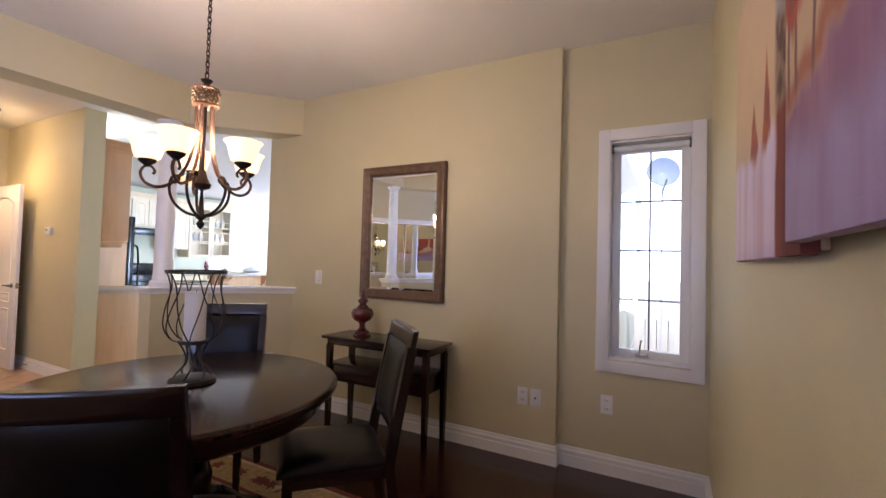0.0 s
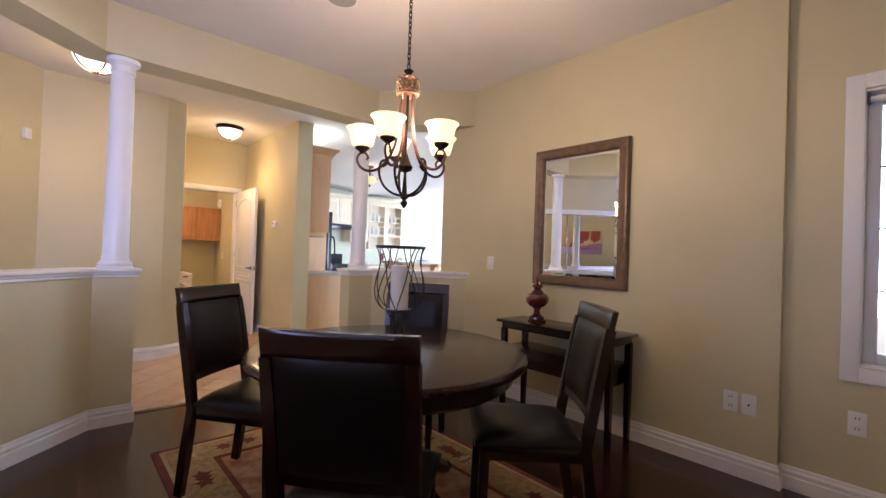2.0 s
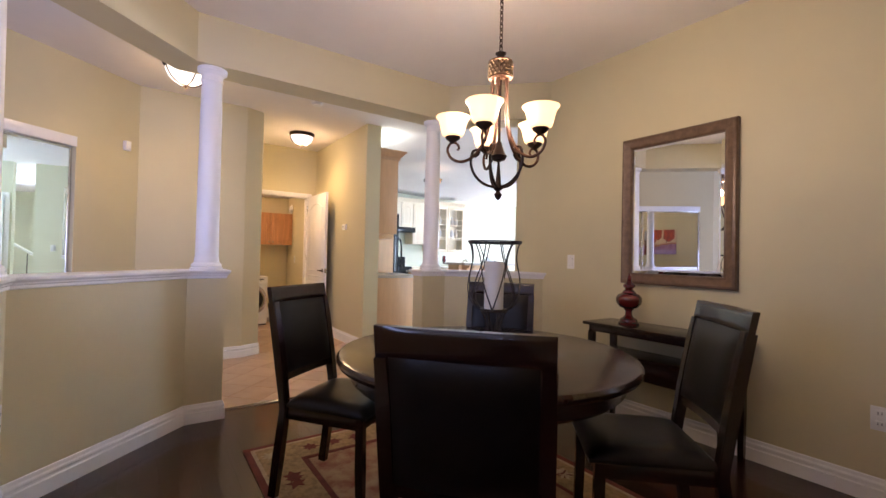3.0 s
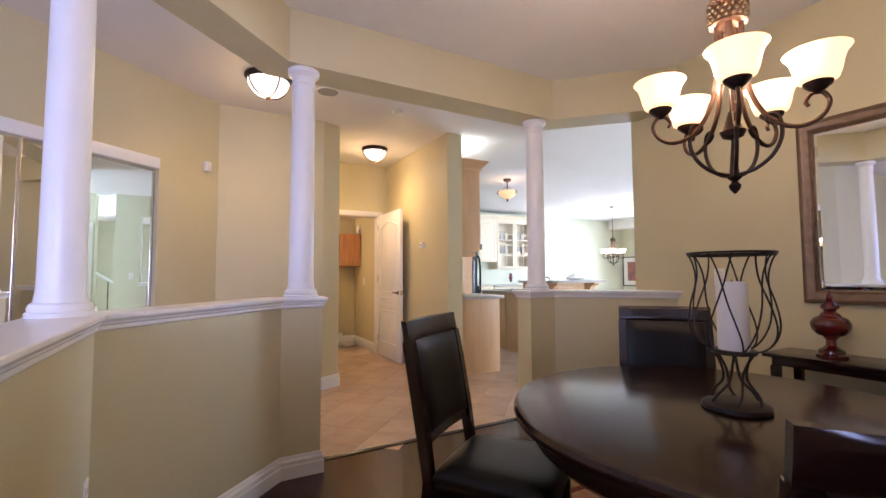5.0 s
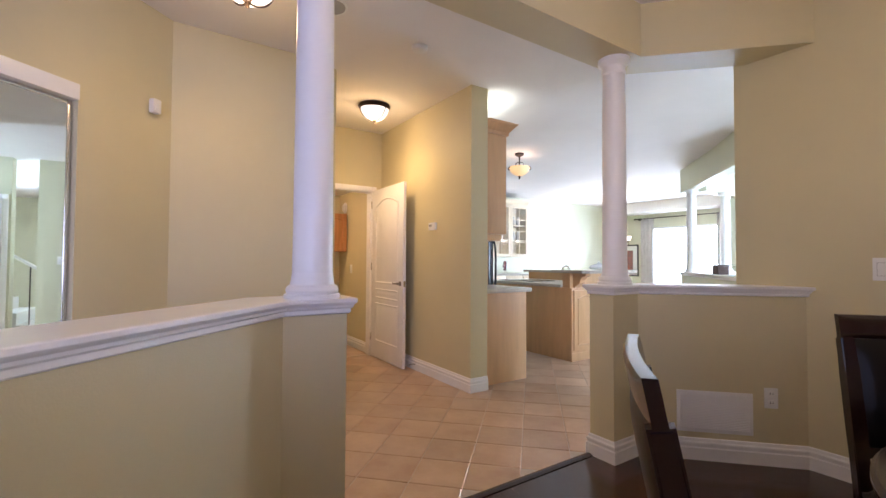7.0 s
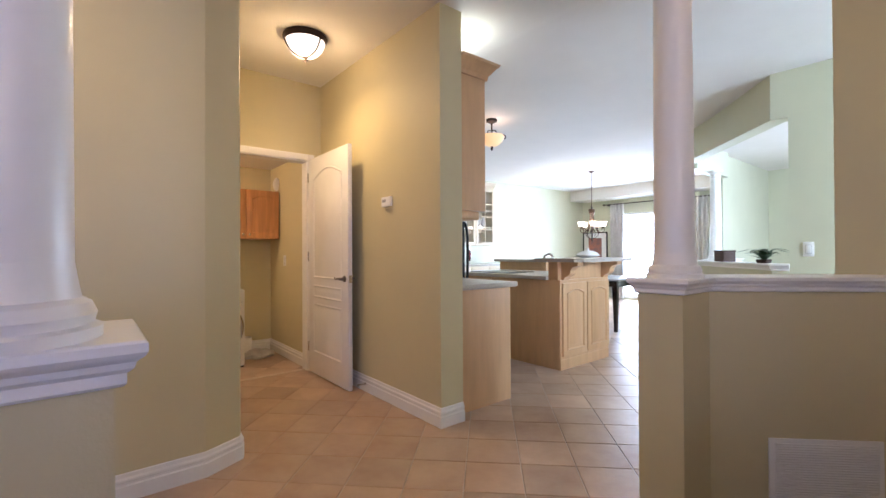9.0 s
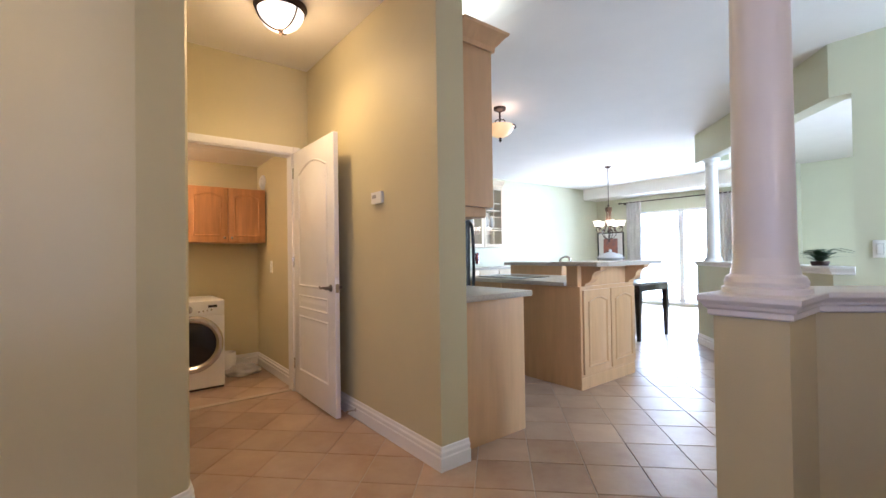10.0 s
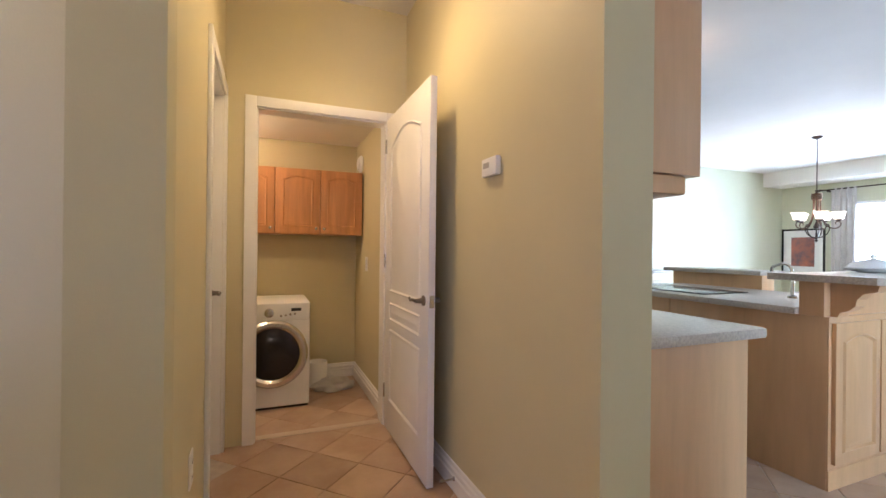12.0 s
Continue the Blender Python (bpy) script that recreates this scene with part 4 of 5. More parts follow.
# ---- hurricane lantern and candle on the table ----
WIRE = material("black_iron_wire", (0.03, 0.024, 0.022), 0.45, metal=0.4, vary=0.3, scale=20)
WAX = material("ivory_wax", (0.86, 0.83, 0.76), 0.5, vary=0.05, scale=10)
TT = 0.764
hur = thing("hurricane_lantern", pose(-1.30, 1.71, TT), "black twisted-wire hurricane candle holder on the dining table", "candle holder")
part("foot", lathe(bmesh.new(), [(0.088, 0.0), (0.092, 0.006), (0.090, 0.016), (0.070, 0.024), (0.030, 0.028)], 36), WIRE, hur)
prof = [(0.055, 0.185), (0.085, 0.200), (0.108, 0.235), (0.116, 0.28), (0.110, 0.34), (0.098, 0.40), (0.096, 0.44), (0.104, 0.480), (0.116, 0.505)]
for z, r in ((0.505, 0.116), (0.498, 0.1135), (0.187, 0.056), (0.180, 0.056)):
    part("hoop", tube(bmesh.new(), [(r * math.cos(2 * math.pi * q / 40), r * math.sin(2 * math.pi * q / 40), z) for q in range(40)], 0.0036, 6, closed=True), WIRE, hur)
for q in range(12):
    pts = []
    for j, (r, z) in enumerate(prof):
        s = 1 if q % 2 else -1
        a = 2 * math.pi * (q // 2) / 6 + 0.26 + s * 0.80 * (z - 0.185) / 0.32
        pts.append((r * math.cos(a), r * math.sin(a), z))
    part("twisted_wire", tube(bmesh.new(), curve_points(pts, 4), 0.0027, 6), WIRE, hur)
for q in range(6):
    a = 2 * math.pi * q / 6
    pts = [(r * math.cos(a + w), r * math.sin(a + w), z) for r, z, w in ((0.070, 0.022, 0), (0.060, 0.05, 0.2), (0.034, 0.085, 0.5), (0.030, 0.115, 0.7), (0.040, 0.150, 0.9), (0.056, 0.182, 1.0))]
    part("stem_wire", tube(bmesh.new(), curve_points(pts, 4), 0.004, 6), WIRE, hur)
part("dish", lathe(bmesh.new(), [(0.052, 0.180), (0.056, 0.184), (0.054, 0.190)], 28), WIRE, hur)
hur.scale = (1, 1, 0.93)
cand = thing("candle", pose(-1.30, 1.71, TT + 0.190 * 0.93), "thick ivory pillar candle inside wire holder", "candle")
part("wax", lathe(bmesh.new(), [(0.041, 0), (0.042, 0.005), (0.042, 0.195), (0.040, 0.205), (0.034, 0.202), (0.004, 0.196)], 32), WAX, cand)
part("wick", tube(bmesh.new(), [(0, 0, 0.194), (0.001, 0.001, 0.212)], 0.0015, 6), DARK, cand)


# ---- ceiling fittings ----
def flush_lamp(x, y, z, r, ribs, watts, group="flush ceiling lamps"):
    ob = thing("ceiling_lamp", pose(x, y, z), "lit flush ceiling lamp, white glass bowl in bronze rim", "ceiling lamp", group)
    part("rim", lathe(bmesh.new(), [(r * 1.08, -0.001), (r * 1.10, -0.012), (r * 1.02, -0.034), (r * 0.98, -0.045), (r * 0.94, -0.040), (r * 0.94, -0.002)], 40), IRON, ob)
    bowl = [(r * 0.97 * math.cos(a) ** 0.85, -0.036 - r * 0.80 * math.sin(a) ** 1.25) for a in [radians(q * 9) for q in range(10)]] + [(0.002, -0.036 - r * 0.80)]
    part("bowl", lathe(bmesh.new(), bowl, 36, cap=False), BOWL, ob, "lit frosted white glass bowl")
    for q in range(ribs):
        a = 2 * math.pi * q / ribs + 0.4
        part("rib", tube(bmesh.new(), [((rr_ + 0.004) * math.cos(a), (rr_ + 0.004) * math.sin(a), zz - 0.004) for rr_, zz in bowl], 0.006, 6), IRON, ob)
    part("finial", lathe(bmesh.new(), [(0.003, -0.071 - r * 0.80), (0.014, -0.058 - r * 0.80), (0.010, -0.048 - r * 0.80), (0.022, -0.036 - r * 0.80), (0.004, -0.03 - r * 0.80)], 16), IRON, ob)
    bulb_light((x, y, z - r * 0.86 - 0.10), watts * 0.2, (1.0, 0.68, 0.28), 0.06)
    down = new("bulb_light", bpy.data.lights.new("bulb_light", "SPOT"))
    down.data.energy, down.data.color, down.data.shadow_soft_size = watts, (1.0, 0.68, 0.28), 0.08
    down.data.spot_size, down.data.spot_blend = radians(176), 1.0
    down.location = (x, y, z - r * 0.86 - 0.09)
    return ob


BOWL = glow("lit_frosted_bowl", (1.0, 0.86, 0.64), 1.3, (0.9, 0.88, 0.82))
flush_lamp(-5.74, 2.157, H, 0.15, 3, 27)
flush_lamp(-4.23, 0.71, H, 0.165, 4, 15)
det = thing("smoke_detector", pose(-4.415, 1.92, H), "small round white smoke detector on the ceiling", "smoke detector")
part("body", lathe(bmesh.new(), [(0.060, -0.001), (0.060, -0.018), (0.050, -0.032), (0.020, -0.036)], 28), WHITE_PLASTIC, det)
for px, py in ((-2.09, 1.77), (-4.28, 1.20)):
    spk = thing("ceiling_speaker", pose(px, py, H), "round white grille of a ceiling speaker", "speaker", "ceiling speakers")
    part("bezel", lathe(bmesh.new(), [(0.100, -0.001), (0.100, -0.006), (0.090, -0.009), (0.088, -0.006)], 36, cap=False), WHITE_PLASTIC, spk)
    part("grille", lathe(bmesh.new(), [(0.089, -0.002), (0.089, -0.006), (0.01, -0.007)], 36), material_grey, spk)

# ---- mirrored closet doors on the foyer's diagonal wall ----
d_yaw = 132.6
clm = pose((CL0[0] + CL1[0]) / 2, (CL0[1] + CL1[1]) / 2, 0, 0, 0, d_yaw)
closet_w = (Vector(CL0) - Vector(CL1)).length
WHITE_METAL = material("white_enamel_track", (0.82, 0.82, 0.82), 0.25, vary=0.03)
track = thing("closet_track", clm, "white enamelled sliding door track over mirrored closet doors", "door track")
part("fascia", boxed((-closet_w / 2, -0.012, 2.018), (closet_w / 2, 0.06, 2.103), 0.004), WHITE_METAL, track)
part("floor_rail", boxed((-closet_w / 2, 0.0, 0.0), (closet_w / 2, 0.06, 0.012), 0.002), WHITE_METAL, track)
for q in range(2):
    x0 = -closet_w / 2 + 0.005 if q == 0 else -0.03
    x1 = 0.03 if q == 0 else closet_w / 2 - 0.005
    y0 = 0.008 if q == 0 else 0.034
    dr = thing("mirrored_closet_door", clm, "full-height mirrored sliding closet door in slim metal frame", "closet door", "mirrored closet doors")
    part("mirror_panel", boxed((x0 + 0.02, y0 + 0.004, 0.04), (x1 - 0.02, y0 + 0.012, 2.015)), MIRROR, dr, "tall mirror panel", soft=0)
    for xa, xb, za, zb in ((x0, x0 + 0.022, 0.014, 2.022), (x1 - 0.022, x1, 0.014, 2.022), (x0 + 0.022, x1 - 0.022, 0.014, 0.045), (x0 + 0.022, x1 - 0.022, 1.997, 2.022)):
        part("frame_bar", boxed((xa, y0, za), (xb, y0 + 0.018, zb), 0.003), CHROME, dr)
sens = thing("alarm_sensor", pose(-4.935, 0.275, 2.135, 0, 0, 135), "small white alarm sensor high on the wall", "alarm sensor")
part("body", boxed((-0.028, -0.045, -0.045), (0.028, -0.001, 0.045), 0.010), WHITE_PLASTIC, sens)
part("lens", boxed((-0.020, -0.049, -0.030), (0.020, -0.040, 0.010), 0.006), WHITE_METAL, sens)


# ---- doors of the hall ----
def casing(name, m, w, h, cw=0.062, t=0.018):
    """Casing round an opening of width w, local x centred, out of the wall towards local -y."""
    ob = thing(name, m, kind="structure")
    part("casing_left", boxed((-w / 2 - cw, -t, 0), (-w / 2 + 0.004, -0.0005, h + cw), 0.004), TRIM, ob, soft=30)
    part("casing_right", boxed((w / 2 - 0.004, -t, 0), (w / 2 + cw, -0.0005, h + cw), 0.004), TRIM, ob, soft=30)
    part("casing_head", boxed((-w / 2 + 0.004, -t + 0.001, h - 0.004), (w / 2 - 0.004, -0.0005, h + cw), 0.004), TRIM, ob, soft=30)
    for sx in (-1, 1):
        part("jamb", boxed((sx * w / 2 - 0.014 * (sx > 0), 0, 0), (sx * w / 2 + 0.014 * (sx < 0), 0.118, h - 0.0145), 0.0), TRIM, ob)
    part("jamb_head", boxed((-w / 2, 0, h - 0.014), (w / 2, 0.118, h), 0.0), TRIM, ob)
    return ob


def raised_panel(bm, x0, x1, z0, z1, y, arch=0.0, sgn=-1, depth=0.010):
    """A sunk moulding with a raised field, drawn round a rectangle whose top may be arched."""
    def loop(inset, yy):
        pts = []
        xa, xb, za, zb = x0 + inset, x1 - inset, z0 + inset, z1 - inset
        pts += [(xa, za), (xb, za)]
        n = 12 if arch else 1
        for q in range(n + 1):
            u = q / n
            s = math.sin(math.pi * u) if arch else 0
            pts.append((xb + (xa - xb) * u, zb - arch + arch * s))
        return [bm.verts.new((px, yy, pz)) for px, pz in pts]
    loops = [loop(0, y - 0.0005 * sgn * -1), loop(0.008, y + sgn * depth * 0.7), loop(0.020, y - sgn * 0.002), loop(0.026, y - sgn * 0.002), loop(0.050, y + sgn * depth * 0.5)]
    for a, b in zip(loops, loops[1:]):
        for q in range(len(a)):
            bm.faces.new((a[q], a[(q + 1) % len(a)], b[(q + 1) % len(b)], b[q]))
    bm.faces.new(loops[-1])
    return bm


def lever(parent, x, z, y, sgn, reach):
    bm = bmesh.new()
    lathe(bm, [(0.027, 0), (0.027, 0.006), (0.014, 0.012), (0.011, 0.045)], 20, pose(x, y, z, 90 if sgn < 0 else -90, 0, 0))
    h = part("handle", bm, PEWTER, parent, "pewter lever handle")
    part("lever", tube(bmesh.new(), curve_points([(x, y + sgn * 0.045, z), (x + reach * 0.3, y + sgn * 0.050, z + 0.004), (x + reach * 0.7, y + sgn * 0.048, z - 0.004), (x + reach, y + sgn * 0.044, z + 0.008)], 4), 0.009, 8, 0.006), PEWTER, h)
    return h


TILE_SILL = material("pale_stone_sill", (0.62, 0.52, 0.42), 0.4, vary=0.12, scale=12)
PEWTER = material("dark_pewter", (0.22, 0.20, 0.18), 0.3, metal=1.0)


def door_leaf(ob, w, h, t=0.035):
    part("leaf", boxed((0, -t / 2, 0.008), (w, t / 2, h), 0.002), TRIM, ob, soft=30)
    for sgn in (-1, 1):
        y = sgn * (t / 2 + 0.0008)
        pb = bmesh.new()
        raised_panel(pb, 0.115, w - 0.115, 0.90, h - 0.125, y, 0.075, sgn, 0.010)
        part("panel", pb, TRIM, ob, soft=30)
        pb = bmesh.new()
        raised_panel(pb, 0.115, w - 0.115, 0.72, 0.835, y, 0.0, sgn, 0.010)
        part("panel", pb, TRIM, ob, soft=30)
        pb = bmesh.new()
        raised_panel(pb, 0.115, w - 0.115, 0.21, 0.665, y, 0.0, sgn, 0.010)
        part("panel", pb, TRIM, ob, soft=30)
    return ob


casing("door_frame_laundry", pose(HX, 2.126, 0, 0, 0, 90), 0.808, 2.025, 0.058)
door = tagged(door_leaf(thing("door_1", pose(-6.575, 2.537, 0.004)), 0.81, 2.02), "white moulded panel door standing open against the hall wall", "door")
for sgn in (-1, 1):
    lever(door, 0.745, 0.915, sgn * 0.018, sgn, -0.10)
part("latch", boxed((0.809, -0.012, 0.885), (0.812, 0.012, 0.945), 0.001), CHROME, door)
for z in (0.2, 1.05, 1.8):
    part("hinge", lathe(bmesh.new(), [(0.006, z), (0.006, z + 0.09)], 10, pose(-0.004, -0.022, 0)), CHROME, door)
stop = thing("door_stop", pose(-5.715, 2.645, 0.062, 90, 0, 0), "sprung metal door stop on the baseboard", "door stop")
part("rod", lathe(bmesh.new(), [(0.012, 0), (0.012, 0.004), (0.005, 0.006), (0.005, 0.060), (0.009, 0.061), (0.009, 0.074), (0.004, 0.076)], 14), CHROME, stop)
casing("door_frame_hall", pose(-6.23, HS, 0, 0, 0, 180), 0.66, 2.05)
shut = tagged(door_leaf(thing("door_2", pose(-6.555, HS - 0.07, 0.004)), 0.65, 2.03), "white moulded panel door, closed, in the hall", "door")
lever(shut, 0.05, 0.915, 0.018, 1, 0.10)
th = thing("thermostat", pose(-5.38, HN, 1.52, 0, 0, 0), "white wall thermostat in the hall", "thermostat")
part("body", boxed((-0.062, -0.026, -0.038), (0.062, -0.001, 0.038), 0.006), WHITE_PLASTIC, th)
part("display", boxed((-0.045, -0.0275, -0.004), (0.005, -0.0255, 0.018)), material_grey, th)

# ---- laundry ----
tagged(part("trim_laundry_threshold", boxed((-6.715, 1.737, -0.004), (-6.655, 2.515, 0.005), 0.002), TILE_SILL), kind="structure")
WHITE_ENAMEL = material("white_enamel", (0.80, 0.80, 0.79), 0.25, vary=0.03, scale=4)
was = thing("washing_machine", pose(-7.16, 1.757, 0), "white front-loading washing machine with chrome-ringed dark door", "washing machine")
part("body", boxed((-0.55, -0.34, 0.015), (0.0, 0.34, 0.775), 0.018), WHITE_ENAMEL, was)
# Dark block paints the shade in the gap under the machine.
part("kick_gap_shade", boxed((-0.54, -0.33, 0.001), (-0.012, 0.33, 0.016)), DARK, was)
part("control_panel", boxed((-0.02, -0.335, 0.645), (0.012, 0.335, 0.770), 0.008), WHITE_ENAMEL, was)
part("display", boxed((0.010, 0.205, 0.712), (0.0135, 0.275, 0.734)), DARK, was)
part("dial", lathe(bmesh.new(), [(0.034, 0), (0.032, 0.016), (0.024, 0.020)], 28, pose(0.010, 0.055, 0.704, 0, 90, 0)), CHROME, was)
for q in range(4):
    part("button", lathe(bmesh.new(), [(0.009, 0), (0.008, 0.005)], 14, pose(0.010, 0.135 + 0.032 * q, 0.68 + 0.004 * q, 0, 90, 0)), CHROME, was)
dm = pose(0.002, 0.08, 0.405, 0, 90, 0)
rg = part("door_ring", lathe(bmesh.new(), [(0.245, 0.0), (0.245, 0.018), (0.228, 0.036), (0.205, 0.038), (0.186, 0.024), (0.184, 0.004)], 56, dm), CHROME, was, "chrome door ring")
part("door_glass", lathe(bmesh.new(), [(0.186, 0.006), (0.186, 0.018), (0.15, 0.034), (0.08, 0.046), (0.004, 0.050)], 48, dm), BLACK, rg, "dark door glass")


def cabinet_door(parent, x0, x1, z0, z1, y, mat, arch=0.03, t=0.02, label=""):
    """A framed door on a front that looks to local -y, with a raised, arched panel."""
    d = part("door", boxed((x0, y - t, z0), (x1, y, z1), 0.003), mat, parent, label, soft=30)
    bm = raised_panel(bmesh.new(), x0 + 0.052, x1 - 0.052, z0 + 0.055, z1 - 0.055, y - t - 0.0008, arch, -1, 0.008)
    part("raised_panel", bm, mat, d, soft=30)
    return d


def knob(parent, x, y, z):
    return part("knob", lathe(bmesh.new(), [(0.006, 0), (0.005, 0.012), (0.012, 0.018), (0.012, 0.024), (0.004, 0.028)], 14, pose(x, y, z, 90, 0, 0)), CHROME, parent)


for q in range(3):
    cab = thing("wall_cabinet", pose(-7.52, 1.995, -0.025, 0, 0, 90), "honey oak wall cabinet with arched panel door over the washer", "cabinet", "laundry wall cabinets")
    x0 = -0.50 + 0.352 * q
    part("body", boxed((x0, 0, 1.315), (x0 + 0.351, 0.305, 1.85), 0.002), OAK, cab)
    dd = cabinet_door(cab, x0 + 0.003, x0 + 0.348, 1.32, 1.848, -0.0005, OAK, 0.03)
    knob(dd, x0 + (0.318 if q != 2 else 0.03), -0.021, 1.36)
vent = thing("wall_vent", pose(-7.60, 2.56, 1.92, 0, 0, 0), "round white wall vent near laundry ceiling", "air vent")
part("flange", lathe(bmesh.new(), [(0.075, 0.0), (0.075, 0.012), (0.055, 0.030), (0.050, 0.018)], 28, pose(0, 0, 0, 90, 0, 0)), WHITE_PLASTIC, vent)
part("disc", lathe(bmesh.new(), [(0.046, 0.014), (0.046, 0.034), (0.03, 0.040)], 24, pose(0, 0, 0, 90, 0, 0)), WHITE_PLASTIC, vent)
outlet(pose(-7.35, 2.56, 1.05, 0, 0, 0), "switch")
LINEN = material("white_linen", (0.55, 0.53, 0.50), 0.9, vary=0.15, scale=8, bump=0.4, bump_scale=60)
tow = thing("folded_cloth", pose(-7.52, 2.32, 0), "white crumpled cloth lying on the laundry floor", "cloth")
bm = bmesh.new()
bmesh.ops.create_icosphere(bm, subdivisions=4, radius=1)
for v in bm.verts:
    v.co = Vector((v.co.x * 0.12, v.co.y * 0.17, max(0, v.co.z + 0.25) * 0.065)) * (1 + 0.25 * noise.noise(v.co * 2.5))
    v.co.z = max(0.002, v.co.z)
part("cloth", bm, LINEN, tow, soft=80)
hose = thing("washer_bucket", pose(-7.62, 2.20, 0), "white plastic tub beside the washing machine", "tub")
part("tub", lathe(bmesh.new(), [(0.075, 0.002), (0.085, 0.20), (0.082, 0.21), (0.078, 0.20), (0.07, 0.01)], 24), WHITE_PLASTIC, hose)
# Unseen lamp with no fitting, added to brighten the laundry.
bulb_light((-7.2, 1.3, 2.0), 14, (1.0, 0.72, 0.38), 0.08)

# ---- kitchen: cabinets along the hall wall ----
kb = thing("base_cabinet", pose(0, 0, 0), "maple base cabinet with plain end panel", "cabinet")
part("body", boxed((-5.44, 2.853, 0.10), (-4.853, 3.42, 0.865), 0.002), MAPLE, kb)
part("plinth", boxed((-5.44, 2.853, 0.0), (-4.853, 3.36, 0.099)), DARK, kb)
part("end_panel", boxed((-4.852, 2.853, 0.0), (-4.838, 3.425, 0.865), 0.002), MAPLE, kb)
wt = thing("worktop", None, "pale grey laminate worktop with rounded edge over the base cabinet", "worktop")
part("slab", boxed((-5.445, 2.853, 0.866), (-4.80, 3.475, 0.905), 0.012), WORKTOP, wt)
part("upstand", boxed((-5.445, 2.856, 0.905), (-4.84, 2.868, 1.0), 0.003), WORKTOP, wt)
ku = thing("tall_wall_cabinet", None, "maple wall cabinet with valance and crown moulding", "cabinet")
part("body", boxed((-5.44, 2.853, 1.43), (-4.815, 3.137, 2.41), 0.003), MAPLE, ku)
part("valance", boxed((-5.44, 2.853, 1.365), (-4.825, 3.085, 1.429), 0.012), MAPLE, ku)
cr = [(0, 2.40), (0.012, 2.40), (0.014, 2.43), (0.030, 2.445), (0.055, 2.480), (0.075, 2.497), (0.080, 2.512), (0, 2.512)]
part("crown", sweep(bmesh.new(), [(-6.3, 3.14), (-4.812, 3.14), (-4.812, 2.853)], [(d, z - 0.014) for d, z in cr]), MAPLE, ku, soft=30)
kf = thing("fridge_cabinet", None, "maple cabinet over the fridge", "cabinet")
part("body", boxed((-6.3, 2.853, 1.80), (-5.445, 3.137, 2.41), 0.003), MAPLE, kf)
part("side_panel", boxed((-5.468, 2.854, 0.0), (-5.447, 3.43, 1.798), 0.002), MAPLE, kf)
fr = thing("refrigerator", None, "black refrigerator with curved black handles", "refrigerator")
part("body", boxed((-6.28, 2.86, 0.02), (-5.475, 3.46, 1.77), 0.012), BLACK, fr)
part("door", boxed((-6.28, 3.462, 0.03), (-5.47, 3.53, 1.765), 0.016), BLACK, fr)
part("handle", tube(bmesh.new(), curve_points([(-5.52, 3.53, 0.80), (-5.52, 3.59, 0.86), (-5.52, 3.605, 1.1), (-5.52, 3.59, 1.36), (-5.52, 3.53, 1.42)], 5), 0.013, 8), BLACK, fr)

# ---- island with raised bar ----
isl = thing("kitchen_island", None, "maple kitchen island with panelled end doors and raised bar", "kitchen island")
part("body", boxed((-5.95, 4.36, 0.0), (-5.055, 5.22, 0.86), 0.003), MAPLE, isl)
part("plinth", boxed((-5.056, 4.362, 0.0), (-5.045, 5.218, 0.10), 0.002), MAPLE, isl)
side = part("end_panel", boxed((-5.056, 4.362, 0.10), (-5.048, 5.218, 0.86), 0.001), MAPLE, isl)
for y0, y1 in ((4.385, 4.785), (4.80, 5.20)):
    bm = boxed((y0, -0.02, 0.13), (y1, 0.0, 0.83), 0.003)
    bmesh.ops.transform(bm, matrix=pose(-5.0475, 0, 0, 0, 0, 90), verts=bm.verts)
    d = part("door", bm, MAPLE, isl, soft=30)
    bm = raised_panel(bmesh.new(), y0 + 0.055, y1 - 0.055, 0.185, 0.775, -0.0208, 0.035, -1, 0.013)
    bmesh.ops.transform(bm, matrix=pose(-5.0475, 0, 0, 0, 0, 90), verts=bm.verts)
    part("raised_panel", bm, MAPLE, d, soft=30)
iw = thing("worktop", None, "pale laminate island worktop", "worktop")
part("slab", boxed((-6.6, 4.31, 0.861), (-5.17, 5.24, 0.898), 0.010), WORKTOP, iw)
bar = thing("raised_bar", None, "raised breakfast bar with maple corbels on the island", "breakfast bar")
part("riser", boxed((-5.17, 4.345, 0.861), (-5.06, 5.22, 1.035), 0.003), MAPLE, bar)
part("bar_top", slab(bmesh.new(), [(-5.28, 4.27), (-4.83, 4.27), (-4.77, 4.33), (-4.77, 5.22), (-4.83, 5.28), (-5.28, 5.28)], 1.036, 1.070), WORKTOP, bar)
for yc in (4.44, 5.14):
    bm = bmesh.new()
    prof = [(-5.058, 0.862), (-5.03, 0.862), (-5.02, 0.885), (-4.985, 0.90), (-4.96, 0.925), (-4.955, 0.955), (-4.93, 0.985), (-4.88, 1.0), (-4.87, 1.034), (-5.058, 1.034)]
    a = [bm.verts.new((x, yc - 0.045, z)) for x, z in prof]
    b = [bm.verts.new((x, yc + 0.045, z)) for x, z in prof]
    bm.faces.new(a)
    bm.faces.new(b[::-1])
    for q in range(len(prof)):
        bm.faces.new((a[q], b[q], b[(q + 1) % len(prof)], a[(q + 1) % len(prof)]))
    part("corbel", bm, MAPLE, bar, "scrolled maple corbel", soft=30)
leg2 = thing("island_return", None, "maple island return with second raised ledge", "cabinet")
part("body", boxed((-6.6, 4.36, 0.0), (-5.96, 4.95, 0.86), 0.003), MAPLE, leg2)
part("ledge_riser", boxed((-6.75, 5.35, 0.0), (-5.96, 5.50, 1.0), 0.003), MAPLE, leg2)
